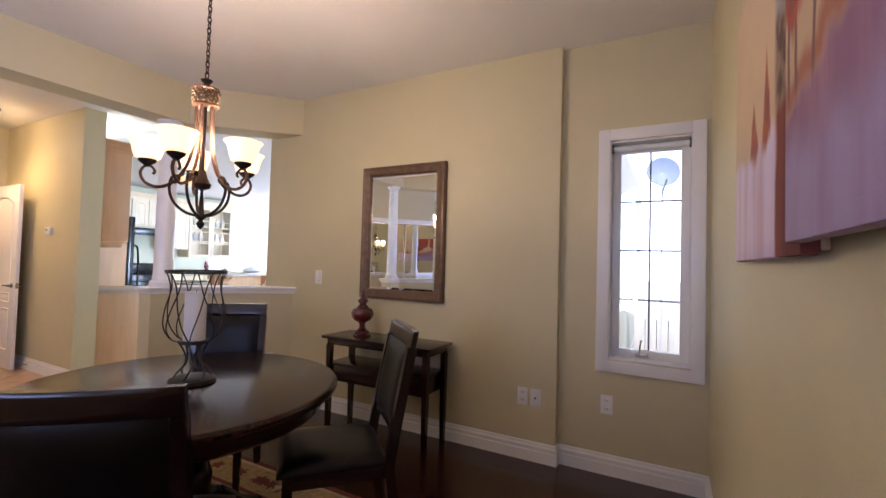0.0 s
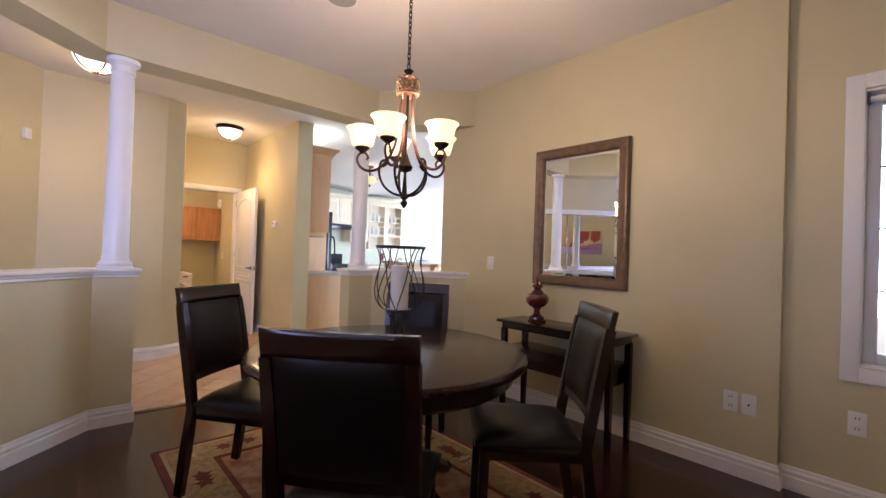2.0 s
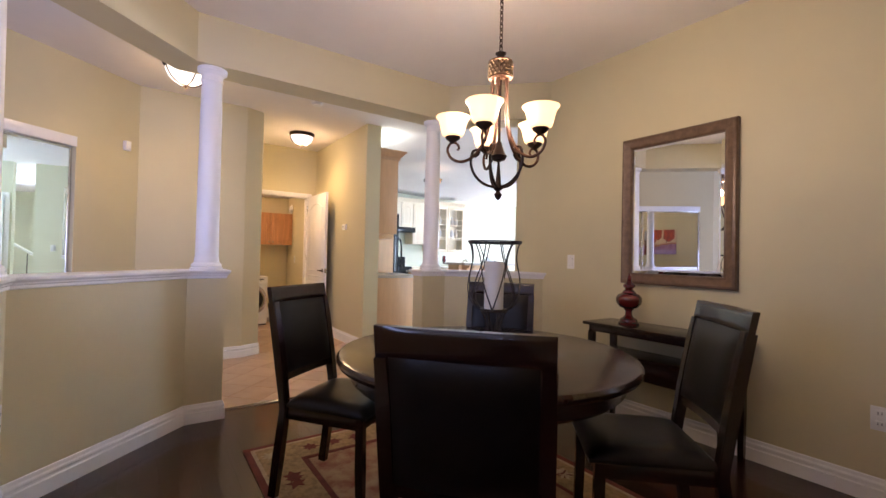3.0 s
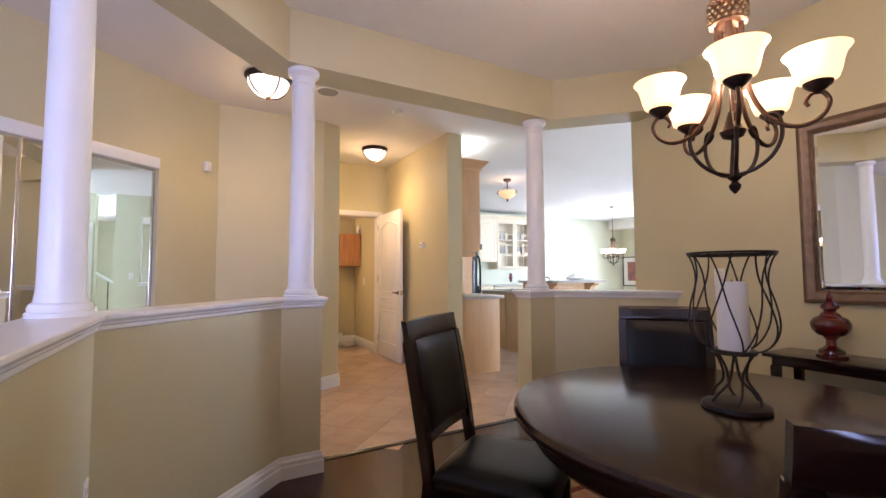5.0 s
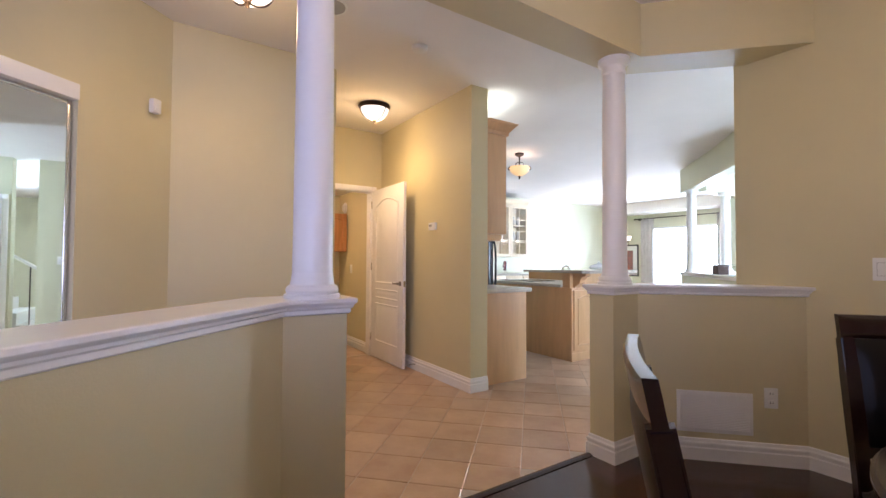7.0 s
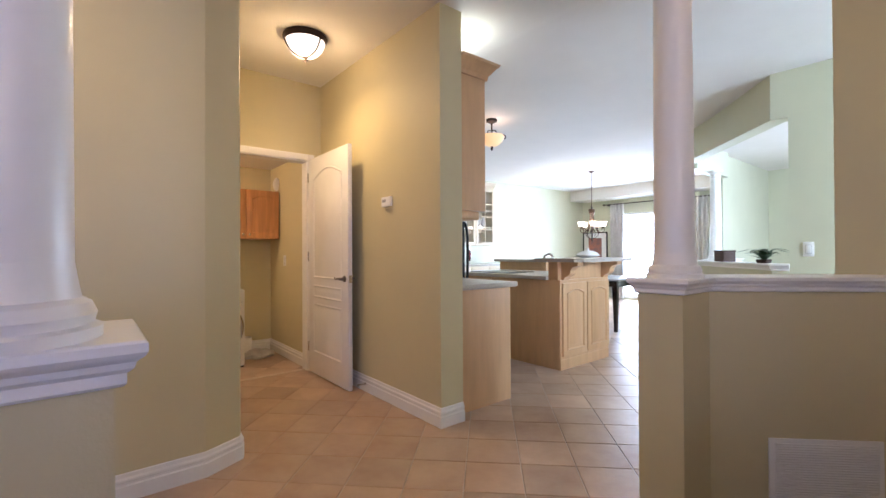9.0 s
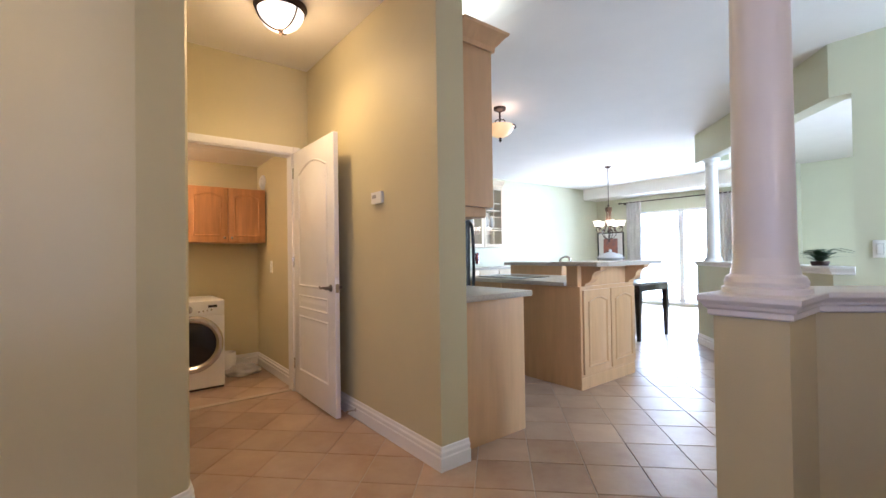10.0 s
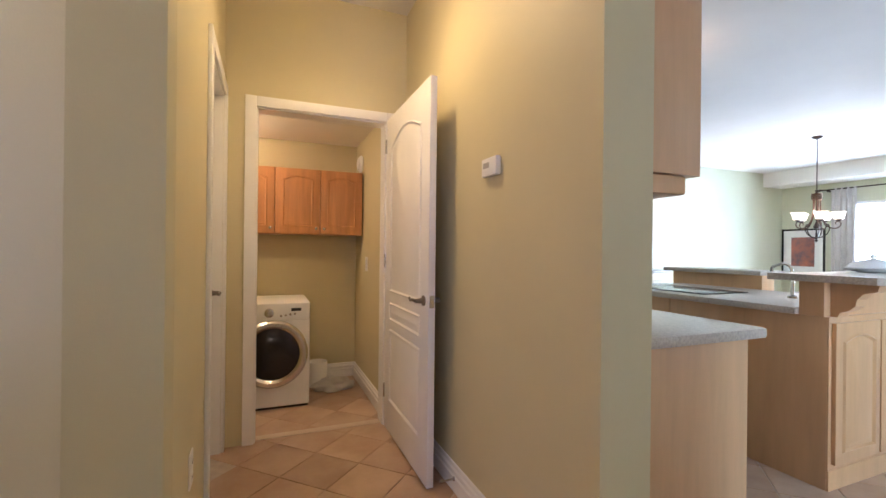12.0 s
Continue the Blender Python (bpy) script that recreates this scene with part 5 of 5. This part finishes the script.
part("ledge_top", boxed((-6.8, 5.28, 1.0), (-5.93, 5.58, 1.035), 0.008), WORKTOP, leg2)
sink = thing("cooktop", None, "black glass hob set into the island worktop", "cooktop")
part("glass", boxed((-6.35, 4.42, 0.899), (-5.75, 4.86, 0.906), 0.003), BLACK, sink)
fau = thing("faucet", pose(-5.45, 4.8, 0.898), "small chrome bar tap on the island", "tap")
part("spout", tube(bmesh.new(), curve_points([(0, 0, 0), (0, 0, 0.16), (-0.04, 0, 0.21), (-0.11, 0, 0.19), (-0.12, 0, 0.16)], 5), 0.010, 8), CHROME, fau)
part("base", lathe(bmesh.new(), [(0.026, 0), (0.024, 0.012), (0.012, 0.02)], 18), CHROME, fau)
dish = thing("serving_dish", pose(-5.15, 5.0, 1.070), "pale lidded serving dish on the breakfast bar", "dish")
part("dish", lathe(bmesh.new(), [(0.06, 0), (0.11, 0.012), (0.13, 0.025), (0.125, 0.028), (0.02, 0.02)], 28), WHITE_ENAMEL, dish)
part("lid", lathe(bmesh.new(), [(0.115, 0.029), (0.10, 0.05), (0.05, 0.07), (0.012, 0.078), (0.016, 0.095), (0.004, 0.105)], 28), WHITE_ENAMEL, dish)

# ---- kitchen west wall: base cabinets, glazed wall cabinet, cooker ----
GLASSY = glass_material("cabinet_glass")
CUP = material("stoneware", (0.55, 0.50, 0.45), 0.4)
WF = -8.50
for q, (y0, y1) in enumerate(((5.95, 6.42), (6.42, 6.90), (6.90, 7.38))):
    cab = thing("base_cabinet", pose(WF, 0, 0, 0, 0, 90), "cream base cabinet with arched panel door", "cabinet", "base cabinets on the far kitchen wall")
    part("body", boxed((y0, -0.0, 0.09), (y1 - 0.002, 0.36, 0.86), 0.002), CREAM, cab)
    part("kick", boxed((y0, 0.04, 0.0), (y1 - 0.002, 0.36, 0.09)), DARK, cab)
    dd = cabinet_door(cab, y0 + 0.012, y1 - 0.014, 0.12, 0.83, -0.0005, CREAM, 0.03)
    knob(dd, y0 + 0.05, -0.021, 0.76)
bt = thing("worktop", None, "pale laminate worktop along the far kitchen wall", "worktop")
part("slab", boxed((-8.86, 5.95, 0.861), (WF + 0.03, 7.40, 0.897), 0.008), WORKTOP, bt)
for q, (y0, y1) in enumerate(((6.06, 6.56), (6.56, 7.06))):
    cab = thing("glazed_cabinet", pose(WF - 0.02, 0, 0, 0, 0, 90), "cream wall cabinet with arched glazed door and glazing bars", "cabinet", "glazed wall cabinets")
    bm = bmesh.new()
    for lo_, hi_ in (((y0, 0, 1.26), (y0 + 0.018, 0.33, 2.36)), ((y1 - 0.02, 0, 1.26), (y1 - 0.002, 0.33, 2.36)), ((y0 + 0.018, 0, 1.26), (y1 - 0.02, 0.33, 1.28)), ((y0 + 0.018, 0, 2.34), (y1 - 0.02, 0.33, 2.36)), ((y0 + 0.018, 0.32, 1.28), (y1 - 0.02, 0.33, 2.34))):
        box(bm, lo_, hi_)
    part("body", bm, CREAM, cab)
    for z in (1.60, 1.92):
        part("shelf", boxed((y0 + 0.02, 0.02, z), (y1 - 0.022, 0.32, z + 0.018)), CREAM, cab)
        for c in range(3):
            part("crockery", lathe(bmesh.new(), [(0.03, 0), (0.045, 0.05), (0.05, 0.12), (0.03, 0.16), (0.02, 0.2)], 14, pose(y0 + 0.11 + 0.13 * c, 0.16, z + 0.018)), CUP, cab)
    dd = part("door", ring(bmesh.new(), y0 + 0.004, y1 - 0.006, 1.265, 2.355, 0.055, -0.022, -0.001), CREAM, cab, soft=30)
    for k in range(1, 4):
        z = 1.32 + (2.30 - 1.32) * k / 4
        part("glazing_bar", boxed((y0 + 0.058, -0.016, z - 0.008), (y1 - 0.06, -0.006, z + 0.008)), CREAM, dd)
    ym = (y0 + y1) / 2
    part("glazing_bar", boxed((ym - 0.008, -0.017, 1.318), (ym + 0.008, -0.007, 2.302)), CREAM, dd)
    gl = part("glass", boxed((y0 + 0.058, -0.005, 1.318), (y1 - 0.06, -0.002, 2.302)), GLASSY, dd)
    gl.visible_shadow = False
crw = thing("cabinet_crown", None, "cream crown moulding on the wall cabinets", "moulding")
part("crown", sweep(bmesh.new(), [(WF - 0.02, 7.06), (WF - 0.02, 4.6)], [(d, z - 0.04) for d, z in cr]), CREAM, crw, soft=30)
part("end", sweep(bmesh.new(), [(WX + 0.01, 7.06), (WF - 0.02, 7.06)], [(d, z - 0.04) for d, z in cr]), CREAM, crw, soft=30)
for y0, y1 in ((5.56, 6.06), (4.6, 4.95)):
    cab = thing("wall_cabinet", pose(WF - 0.02, 0, 0, 0, 0, 90), "cream wall cabinet with arched panel door", "cabinet", "cream wall cabinets")
    part("body", boxed((y0, 0, 1.42), (y1 - 0.002, 0.33, 2.36), 0.002), CREAM, cab)
    cabinet_door(cab, y0 + 0.008, y1 - 0.01, 1.43, 2.35, -0.0005, CREAM, 0.035)
cab = thing("wall_cabinet", pose(WF - 0.02, 0, 0, 0, 0, 90), "short cream wall cabinet over the cooker hood", "cabinet", "cream wall cabinets")
part("body", boxed((4.95, 0, 1.80), (5.558, 0.33, 2.36), 0.002), CREAM, cab)
cabinet_door(cab, 4.96, 5.25, 1.81, 2.35, -0.0005, CREAM, 0.03)
cabinet_door(cab, 5.26, 5.55, 1.81, 2.35, -0.0005, CREAM, 0.03)
hood = thing("cooker_hood", None, "black cooker hood under the cabinet", "cooker hood")
part("body", boxed((-8.86, 4.95, 1.68), (-8.36, 5.555, 1.795), 0.012), BLACK, hood)
ck = thing("cooker", None, "black free-standing cooker against the kitchen wall", "cooker")
part("body", boxed((-8.86, 4.95, 0.02), (-8.48, 5.55, 0.90), 0.008), BLACK, ck)
part("back_panel", boxed((-8.86, 4.95, 0.90), (-8.80, 5.55, 1.12), 0.008), BLACK, ck)
part("oven_handle", tube(bmesh.new(), [(-8.46, 5.0, 0.78), (-8.46, 5.5, 0.78)], 0.012, 8), BLACK, ck)
for y0, y1 in ((4.3, 4.945), (5.556, 5.945)):
    cab = thing("base_cabinet", pose(WF, 0, 0, 0, 0, 90), "cream base cabinet with arched panel door", "cabinet", "base cabinets on the far kitchen wall")
    part("body", boxed((y0, 0, 0.0), (y1, 0.36, 0.897), 0.002), CREAM, cab)
    cabinet_door(cab, y0 + 0.012, y1 - 0.012, 0.12, 0.83, -0.0005, CREAM, 0.03)
orn = thing("wall_ornament", pose(WX, 6.72, 1.06, 0, 0, 90), "small red ornament hanging on the backsplash", "ornament")
for dz, r in ((0.07, 0.045), (0.0, 0.06), (-0.07, 0.04)):
    part("bead", lathe(bmesh.new(), [(r, -0.001), (r * 0.9, 0.02), (r * 0.3, 0.03)], 16, pose(0, 0, dz, 90, 0, 0)), BURGUNDY, orn)

# ---- kitchen pendant and breakfast chandelier ----
pen = thing("semi_flush_lamp", pose(-6.10, 4.53, 2.600), "lit alabaster bowl lamp on scrolled bronze arms", "ceiling lamp")
part("canopy", lathe(bmesh.new(), [(0.065, 0.080), (0.062, 0.052), (0.03, 0.038), (0.012, 0.030)], 24), IRON, pen)
part("stem", lathe(bmesh.new(), [(0.010, 0.04), (0.010, -0.09), (0.020, -0.10), (0.010, -0.11), (0.008, -0.25)], 12), IRON, pen)
pb = [(0.150, -0.115), (0.142, -0.140), (0.120, -0.180), (0.085, -0.212), (0.045, -0.232), (0.004, -0.238)]
part("bowl", lathe(bmesh.new(), pb + [(0.04, -0.226), (0.08, -0.206), (0.115, -0.175), (0.138, -0.138), (0.146, -0.115)][::1], 32, cap=False), glow("lit_alabaster", (1.0, 0.60, 0.24), 0.55, (0.62, 0.42, 0.22)), pen, "lit amber alabaster bowl")
for q in range(3):
    a = 2 * math.pi * q / 3 + 0.3
    key = [(0.012, -0.05), (0.05, -0.06), (0.07, -0.10), (0.12, -0.11), (0.165, -0.13), (0.178, -0.155), (0.165, -0.170), (0.156, -0.155)]
    part("scroll_arm", tube(bmesh.new(), curve_points([(r * math.cos(a), r * math.sin(a), z) for r, z in key], 4), 0.006, 6), IRON, pen)
part("finial", lathe(bmesh.new(), [(0.004, -0.285), (0.016, -0.268), (0.010, -0.255), (0.018, -0.240), (0.004, -0.232)], 14), IRON, pen)
bulb_light((-6.10, 4.53, 2.52), 1.6, (1.0, 0.82, 0.58), 0.06)
# Added lamp without a fitting; brightens the ceiling above the tall cabinets.
area_light("added_cabinet_uplight", pose(-5.45, 3.06, 2.53, 180, 0, 0), 1.2, 0.14, 5, (0.88, 1.0, 0.78))
chandelier(-6.95, 8.0, 2.602, 1.50, 0.92, 20, SHADE_FAR, 2.0)

# ---- breakfast corner: patio door, curtains, picture, table and chairs ----
PX0, PX1 = -7.85, -6.05
pat = thing("door_3", pose((PX0 + PX1) / 2, FY, 0), kind="structure")
hw = (PX1 - PX0) / 2
part("door_frame", ring(bmesh.new(), -hw, hw, 0.02, 2.03, 0.05, 0.02, 0.12), TRIM, pat, soft=30)
part("stile", boxed((-0.05, 0.04, 0.07), (0.05, 0.10, 1.98), 0.004), TRIM, pat)
for x0, x1 in ((-hw + 0.05, -0.05), (0.05, hw - 0.05)):
    g = part("pane", boxed((x0, 0.066, 0.07), (x1, 0.072, 1.98)), PANE, pat)
    g.visible_shadow = False
BRIGHT = material("pale_deck", (0.75, 0.75, 0.74), 0.8, vary=0.1, scale=2)
deck = structure("ground_terrace", boxed((-11, FY + 0.25, -0.5), (-3, 17, -0.06)), BRIGHT)
CURTAIN = material("pale_grey_curtain", (0.60, 0.57, 0.54), 0.8, vary=0.1, scale=6, bump=0.2, bump_scale=200)


def curtain(x0, x1, y, z0, z1, folds):
    ob = thing("curtain", pose(0, 0, 0), "pale grey grommet curtain drawn aside, hanging in folds", "curtain", "curtains at the patio door")
    bm = bmesh.new()
    n = folds * 8
    cols = []
    for q in range(n + 1):
        u = q / n
        x = x0 + (x1 - x0) * u
        d = 0.030 * math.sin(2 * math.pi * folds * u)
        cols.append([[bm.verts.new((x + (0.02 * (1 - t) * math.sin(5 * u)), y + d * (0.8 + 0.4 * (1 - t)) + s * 0.002, z0 + (z1 - z0) * t)) for t in (0, 0.3, 0.6, 0.85, 1)] for s in (0, 1)])
    for a, b in zip(cols, cols[1:]):
        for s in (0, 1):
            for t in range(4):
                bm.faces.new((a[s][t], b[s][t], b[s][t + 1], a[s][t + 1]))
        for t in (0, 4):
            bm.faces.new((a[0][t], b[0][t], b[1][t], a[1][t]))
    for c in (cols[0], cols[-1]):
        for t in range(4):
            bm.faces.new((c[0][t], c[0][t + 1], c[1][t + 1], c[1][t]))
    part("cloth", bm, CURTAIN, ob, soft=70)
    return ob


curtain(-8.06, -7.72, 10.60, 0.02, 2.27, 4)
curtain(-6.26, -5.92, 10.60, 0.02, 2.27, 4)
rod = thing("curtain_rod", None, "thin black curtain rod over the patio door", "curtain rod")
part("rod", tube(bmesh.new(), [(-8.2, 10.60, 2.255), (-5.8, 10.60, 2.255)], 0.011, 10), IRON, rod)
for x in (-8.22, -5.78):
    part("finial", lathe(bmesh.new(), [(0.010, -0.03), (0.022, -0.01), (0.022, 0.01), (0.006, 0.03)], 12, pose(x, 10.60, 2.255, 0, 90, 0)), IRON, rod)
for x in (-8.12, -5.86):
    part("bracket", boxed((x - 0.008, 10.60, 2.22), (x + 0.008, 10.695, 2.25), 0.002), IRON, rod)
pic = thing("framed_print", pose(-8.52, FY, 1.20), "framed print of a red-brown scene in black frame with white mount", "picture")
part("moulding", picture_frame([(0, 0.002), (0, 0.024), (0.028, 0.024), (0.028, 0.008), (0.028, 0.002)], 0.335, 0.41), BLACK, pic, soft=0)
part("mount", boxed((-0.31, -0.012, -0.385), (0.31, -0.004, 0.385)), WHITE_PLASTIC, pic)
part("print", boxed((-0.18, -0.016, -0.26), (0.18, -0.0125, 0.26)), material("print_inks", (0.50, 0.16, 0.09), 0.6, scale=5, colour2=(0.12, 0.10, 0.12)), pic, "red-brown print")
dt = thing("breakfast_table", pose(-6.20, 6.98, 0), "black wooden breakfast table with tapered legs", "table")
part("tabletop", boxed((-0.55, -0.45, 0.72), (0.55, 0.45, 0.745), 0.005), material("pale_table_top", (0.42, 0.42, 0.43), 0.25, vary=0.2), dt)
part("apron", ring_flat(bmesh.new(), -0.50, 0.50, -0.40, 0.40, 0.02, 0.63, 0.72), ESPRESSO, dt)
for sx in (-0.47, 0.47):
    for sy in (-0.37, 0.37):
        part("leg", lathe(bmesh.new(), [(0.028, 0), (0.036, 0.3), (0.05, 0.63)], 4, pose(sx, sy, 0, 0, 0, 45)), ESPRESSO, dt, soft=30)
copy_thing(first, pose(-6.35, 5.98, 0, 0, 0, 0))["group"] = "chairs at the breakfast table"
copy_thing(first, pose(-7.05, 6.78, 0, 0, 0, -90))["group"] = "chairs at the breakfast table"

# ---- on the family-room ledge: basket and fern ----
WICKER = material("dark_wicker", (0.10, 0.055, 0.04), 0.7, vary=0.4, scale=60, bump=0.6, bump_scale=120)
bas = thing("storage_box", pose(-4.23, 6.13, LEDGE, 0, 0, -47.4), "dark brown box on the half-wall ledge", "box")
part("box", boxed((-0.10, -0.06, 0), (0.10, 0.06, 0.10), 0.006), WICKER, bas)
part("lid", boxed((-0.105, -0.065, 0.10), (0.105, 0.065, 0.118), 0.005), WICKER, bas)
fern = thing("potted_fern", pose(-3.755, 5.615, LEDGE), "small green fern in dark pot on the ledge", "plant")
part("pot", lathe(bmesh.new(), [(0.05, 0.0), (0.06, 0.03), (0.055, 0.034), (0.05, 0.025)], 20), WICKER, fern)
fr_rand = random.Random(3)
for q in range(26):
    az, reach, rise = fr_rand.uniform(0, 2 * math.pi), fr_rand.uniform(0.13, 0.27), fr_rand.uniform(0.0, 0.07)
    bm = bmesh.new()
    mid = curve_points([(0, 0, 0.025), (reach * 0.4 * math.cos(az), reach * 0.4 * math.sin(az), 0.06 + rise), (reach * math.cos(az), reach * math.sin(az), 0.07 + rise * 0.5)], 8)
    sd = Vector((-math.sin(az), math.cos(az), 0))
    for k in range(1, len(mid) - 1):
        w = 0.030 * math.sin(math.pi * k / len(mid)) + 0.006
        d = (mid[k + 1] - mid[k]) * 0.5
        for s in (-1, 1):
            bm.faces.new([bm.verts.new(c) for c in (mid[k] - d, mid[k] + sd * s * w + d * 1.2, mid[k] + d)])
    part("frond", bm, LEAF, fern, soft=0)

# ---- stairs beyond the family-room wall ----
stairs = thing("staircase", pose(-3.12, 6.12, 0), "white stairs with dark iron balusters and pale handrail", "staircase")
for q in range(8):
    part("step", boxed((0.26 * q, -0.5, 0), (0.26 * q + 0.28, 0.5, 0.18 * (q + 1)), 0.006), TRIM, stairs)
    part("baluster", tube(bmesh.new(), [(0.26 * q + 0.13, -0.46, 0.18 * (q + 1)), (0.26 * q + 0.13, -0.46, 0.18 * (q + 1) + 0.86)], 0.008, 6), IRON, stairs)
part("handrail", tube(bmesh.new(), [(0.05, -0.46, 1.02), (2.0, -0.46, 0.18 * 8 + 0.90)], 0.025, 10), TRIM, stairs)

casing("door_frame_corridor", pose(-2.37, F2[1], 0), 0.76, 2.03)
corridor_door = tagged(door_leaf(thing("door_4", pose(-2.742, F2[1] - 0.022, 0.004)), 0.744, 2.015), "white moulded panel door, closed, beside the stairs", "door")
lever(corridor_door, 0.06, 0.915, -0.018, -1, 0.10)

# ---- loose pieces of the floors ----
PLANK_W = 0.083
pr = random.Random(11)
plank_meshes = {}


def plank_mesh(length):
    key = round(length, 2)
    if key not in plank_meshes:
        bm = bmesh.new()
        box(bm, (0, 0, -0.004), (length - 0.0006, PLANK_W - 0.0007, 0.0))
        me = mesh_of("plank", bm)
        me.materials.append(HARDWOOD)
        plank_meshes[key] = me
    return plank_meshes[key]


dining_floor = bpy.data.objects["floor_dining"]


def plan_limits(y):
    x0 = -3.385
    if y > 2.72:
        x0 = -3.385 + (y - 2.72)
    if y < 0.75:
        x0 = -3.385 + (0.75 - y)
    return max(x0, -3.385), 0.69


y = -0.04
while y < 3.46:
    a0, a1 = plan_limits(y + PLANK_W / 2)
    x = a0
    while x < a1 - 0.02:
        ln = min(round(pr.uniform(0.7, 1.5), 1), a1 - x)
        if a1 - x - ln < 0.25:
            ln = a1 - x
        ob = new("plank", plank_mesh(ln))
        ob.location = (x, y, 0)
        ob.parent = dining_floor
        x += ln
    y += PLANK_W

s2 = math.sqrt(2)
PITCH = 0.2906
tile_bm = bmesh.new()
box(tile_bm, (0.0022, 0.0022, -0.010), (PITCH - 0.0022, PITCH - 0.0022, 0.0))
bmesh.ops.bevel(tile_bm, geom=[e for e in tile_bm.edges if all(v.co.z > -0.001 for v in e.verts)], offset=0.0025, segments=1, affect="EDGES")
tile_me = mesh_of("tile", tile_bm)
tile_me.materials.append(TILE)
hall_floor = bpy.data.objects["floor"]
rest_v, rest_f, near = [], [], 0
U0, V0 = -0.135, 5.962
for i in range(-42, 40):
    for j in range(-42, 42):
        u, v = U0 + i * PITCH, V0 + j * PITCH
        cu, cv = u + PITCH / 2, v + PITCH / 2
        cx, cy = (cu - cv) / s2, (cu + cv) / s2
        if not (-8.9 < cx < 3.2 and -3.6 < cy < 10.8):
            continue
        if cx > -3.385 + 0.206 and 0.3 < cy < 3.2 or (cx > -2.3 and -0.04 < cy < 3.6):
            continue
        in_dining = cx > -3.36 and -0.1 < cy < 3.5 and cx + cy > -2.62 and cy - cx < 6.10
        outdoors = (cx > -0.45 and cy > 3.5) or (cx > 0.9 and cy > 0.0) or (cy < 1.45 and cx + cy < -4.9 and not (-7.8 < cx < -6.7 and cy > 0.7))
        if in_dining or outdoors:
            continue
        if -5.8 < cx < -3.1 and 0.9 < cy < 5.6 and near < 300:
            near += 1
            ob = new("tile", tile_me)
            ob.matrix_world = pose((u - v) / s2, (u + v) / s2, 0.0015 * pr.random() - 0.001, 0, 0, 45)
            ob.parent = hall_floor
        else:
            k = len(rest_v)
            g = 0.0022
            for du, dv, z in ((g, g, -0.002), (PITCH - g, g, -0.002), (PITCH - g, PITCH - g, -0.002), (g, PITCH - g, -0.002), (g, g, -0.0095), (PITCH - g, g, -0.0095), (PITCH - g, PITCH - g, -0.0095), (g, PITCH - g, -0.0095)):
                rest_v.append(((u + du - v - dv) / s2, (u + du + v + dv) / s2, z + 0.001))
            rest_f += [(k, k + 1, k + 2, k + 3), (k, k + 4, k + 5, k + 1), (k + 1, k + 5, k + 6, k + 2), (k + 2, k + 6, k + 7, k + 3), (k + 3, k + 7, k + 4, k)]
me = bpy.data.meshes.new("outer_tiles")
me.from_pydata(rest_v, [], rest_f)
me.materials.append(TILE_FAR)
outer = new("outer_tiles", me)
outer.parent = hall_floor
tagged(outer, kind="stuff")
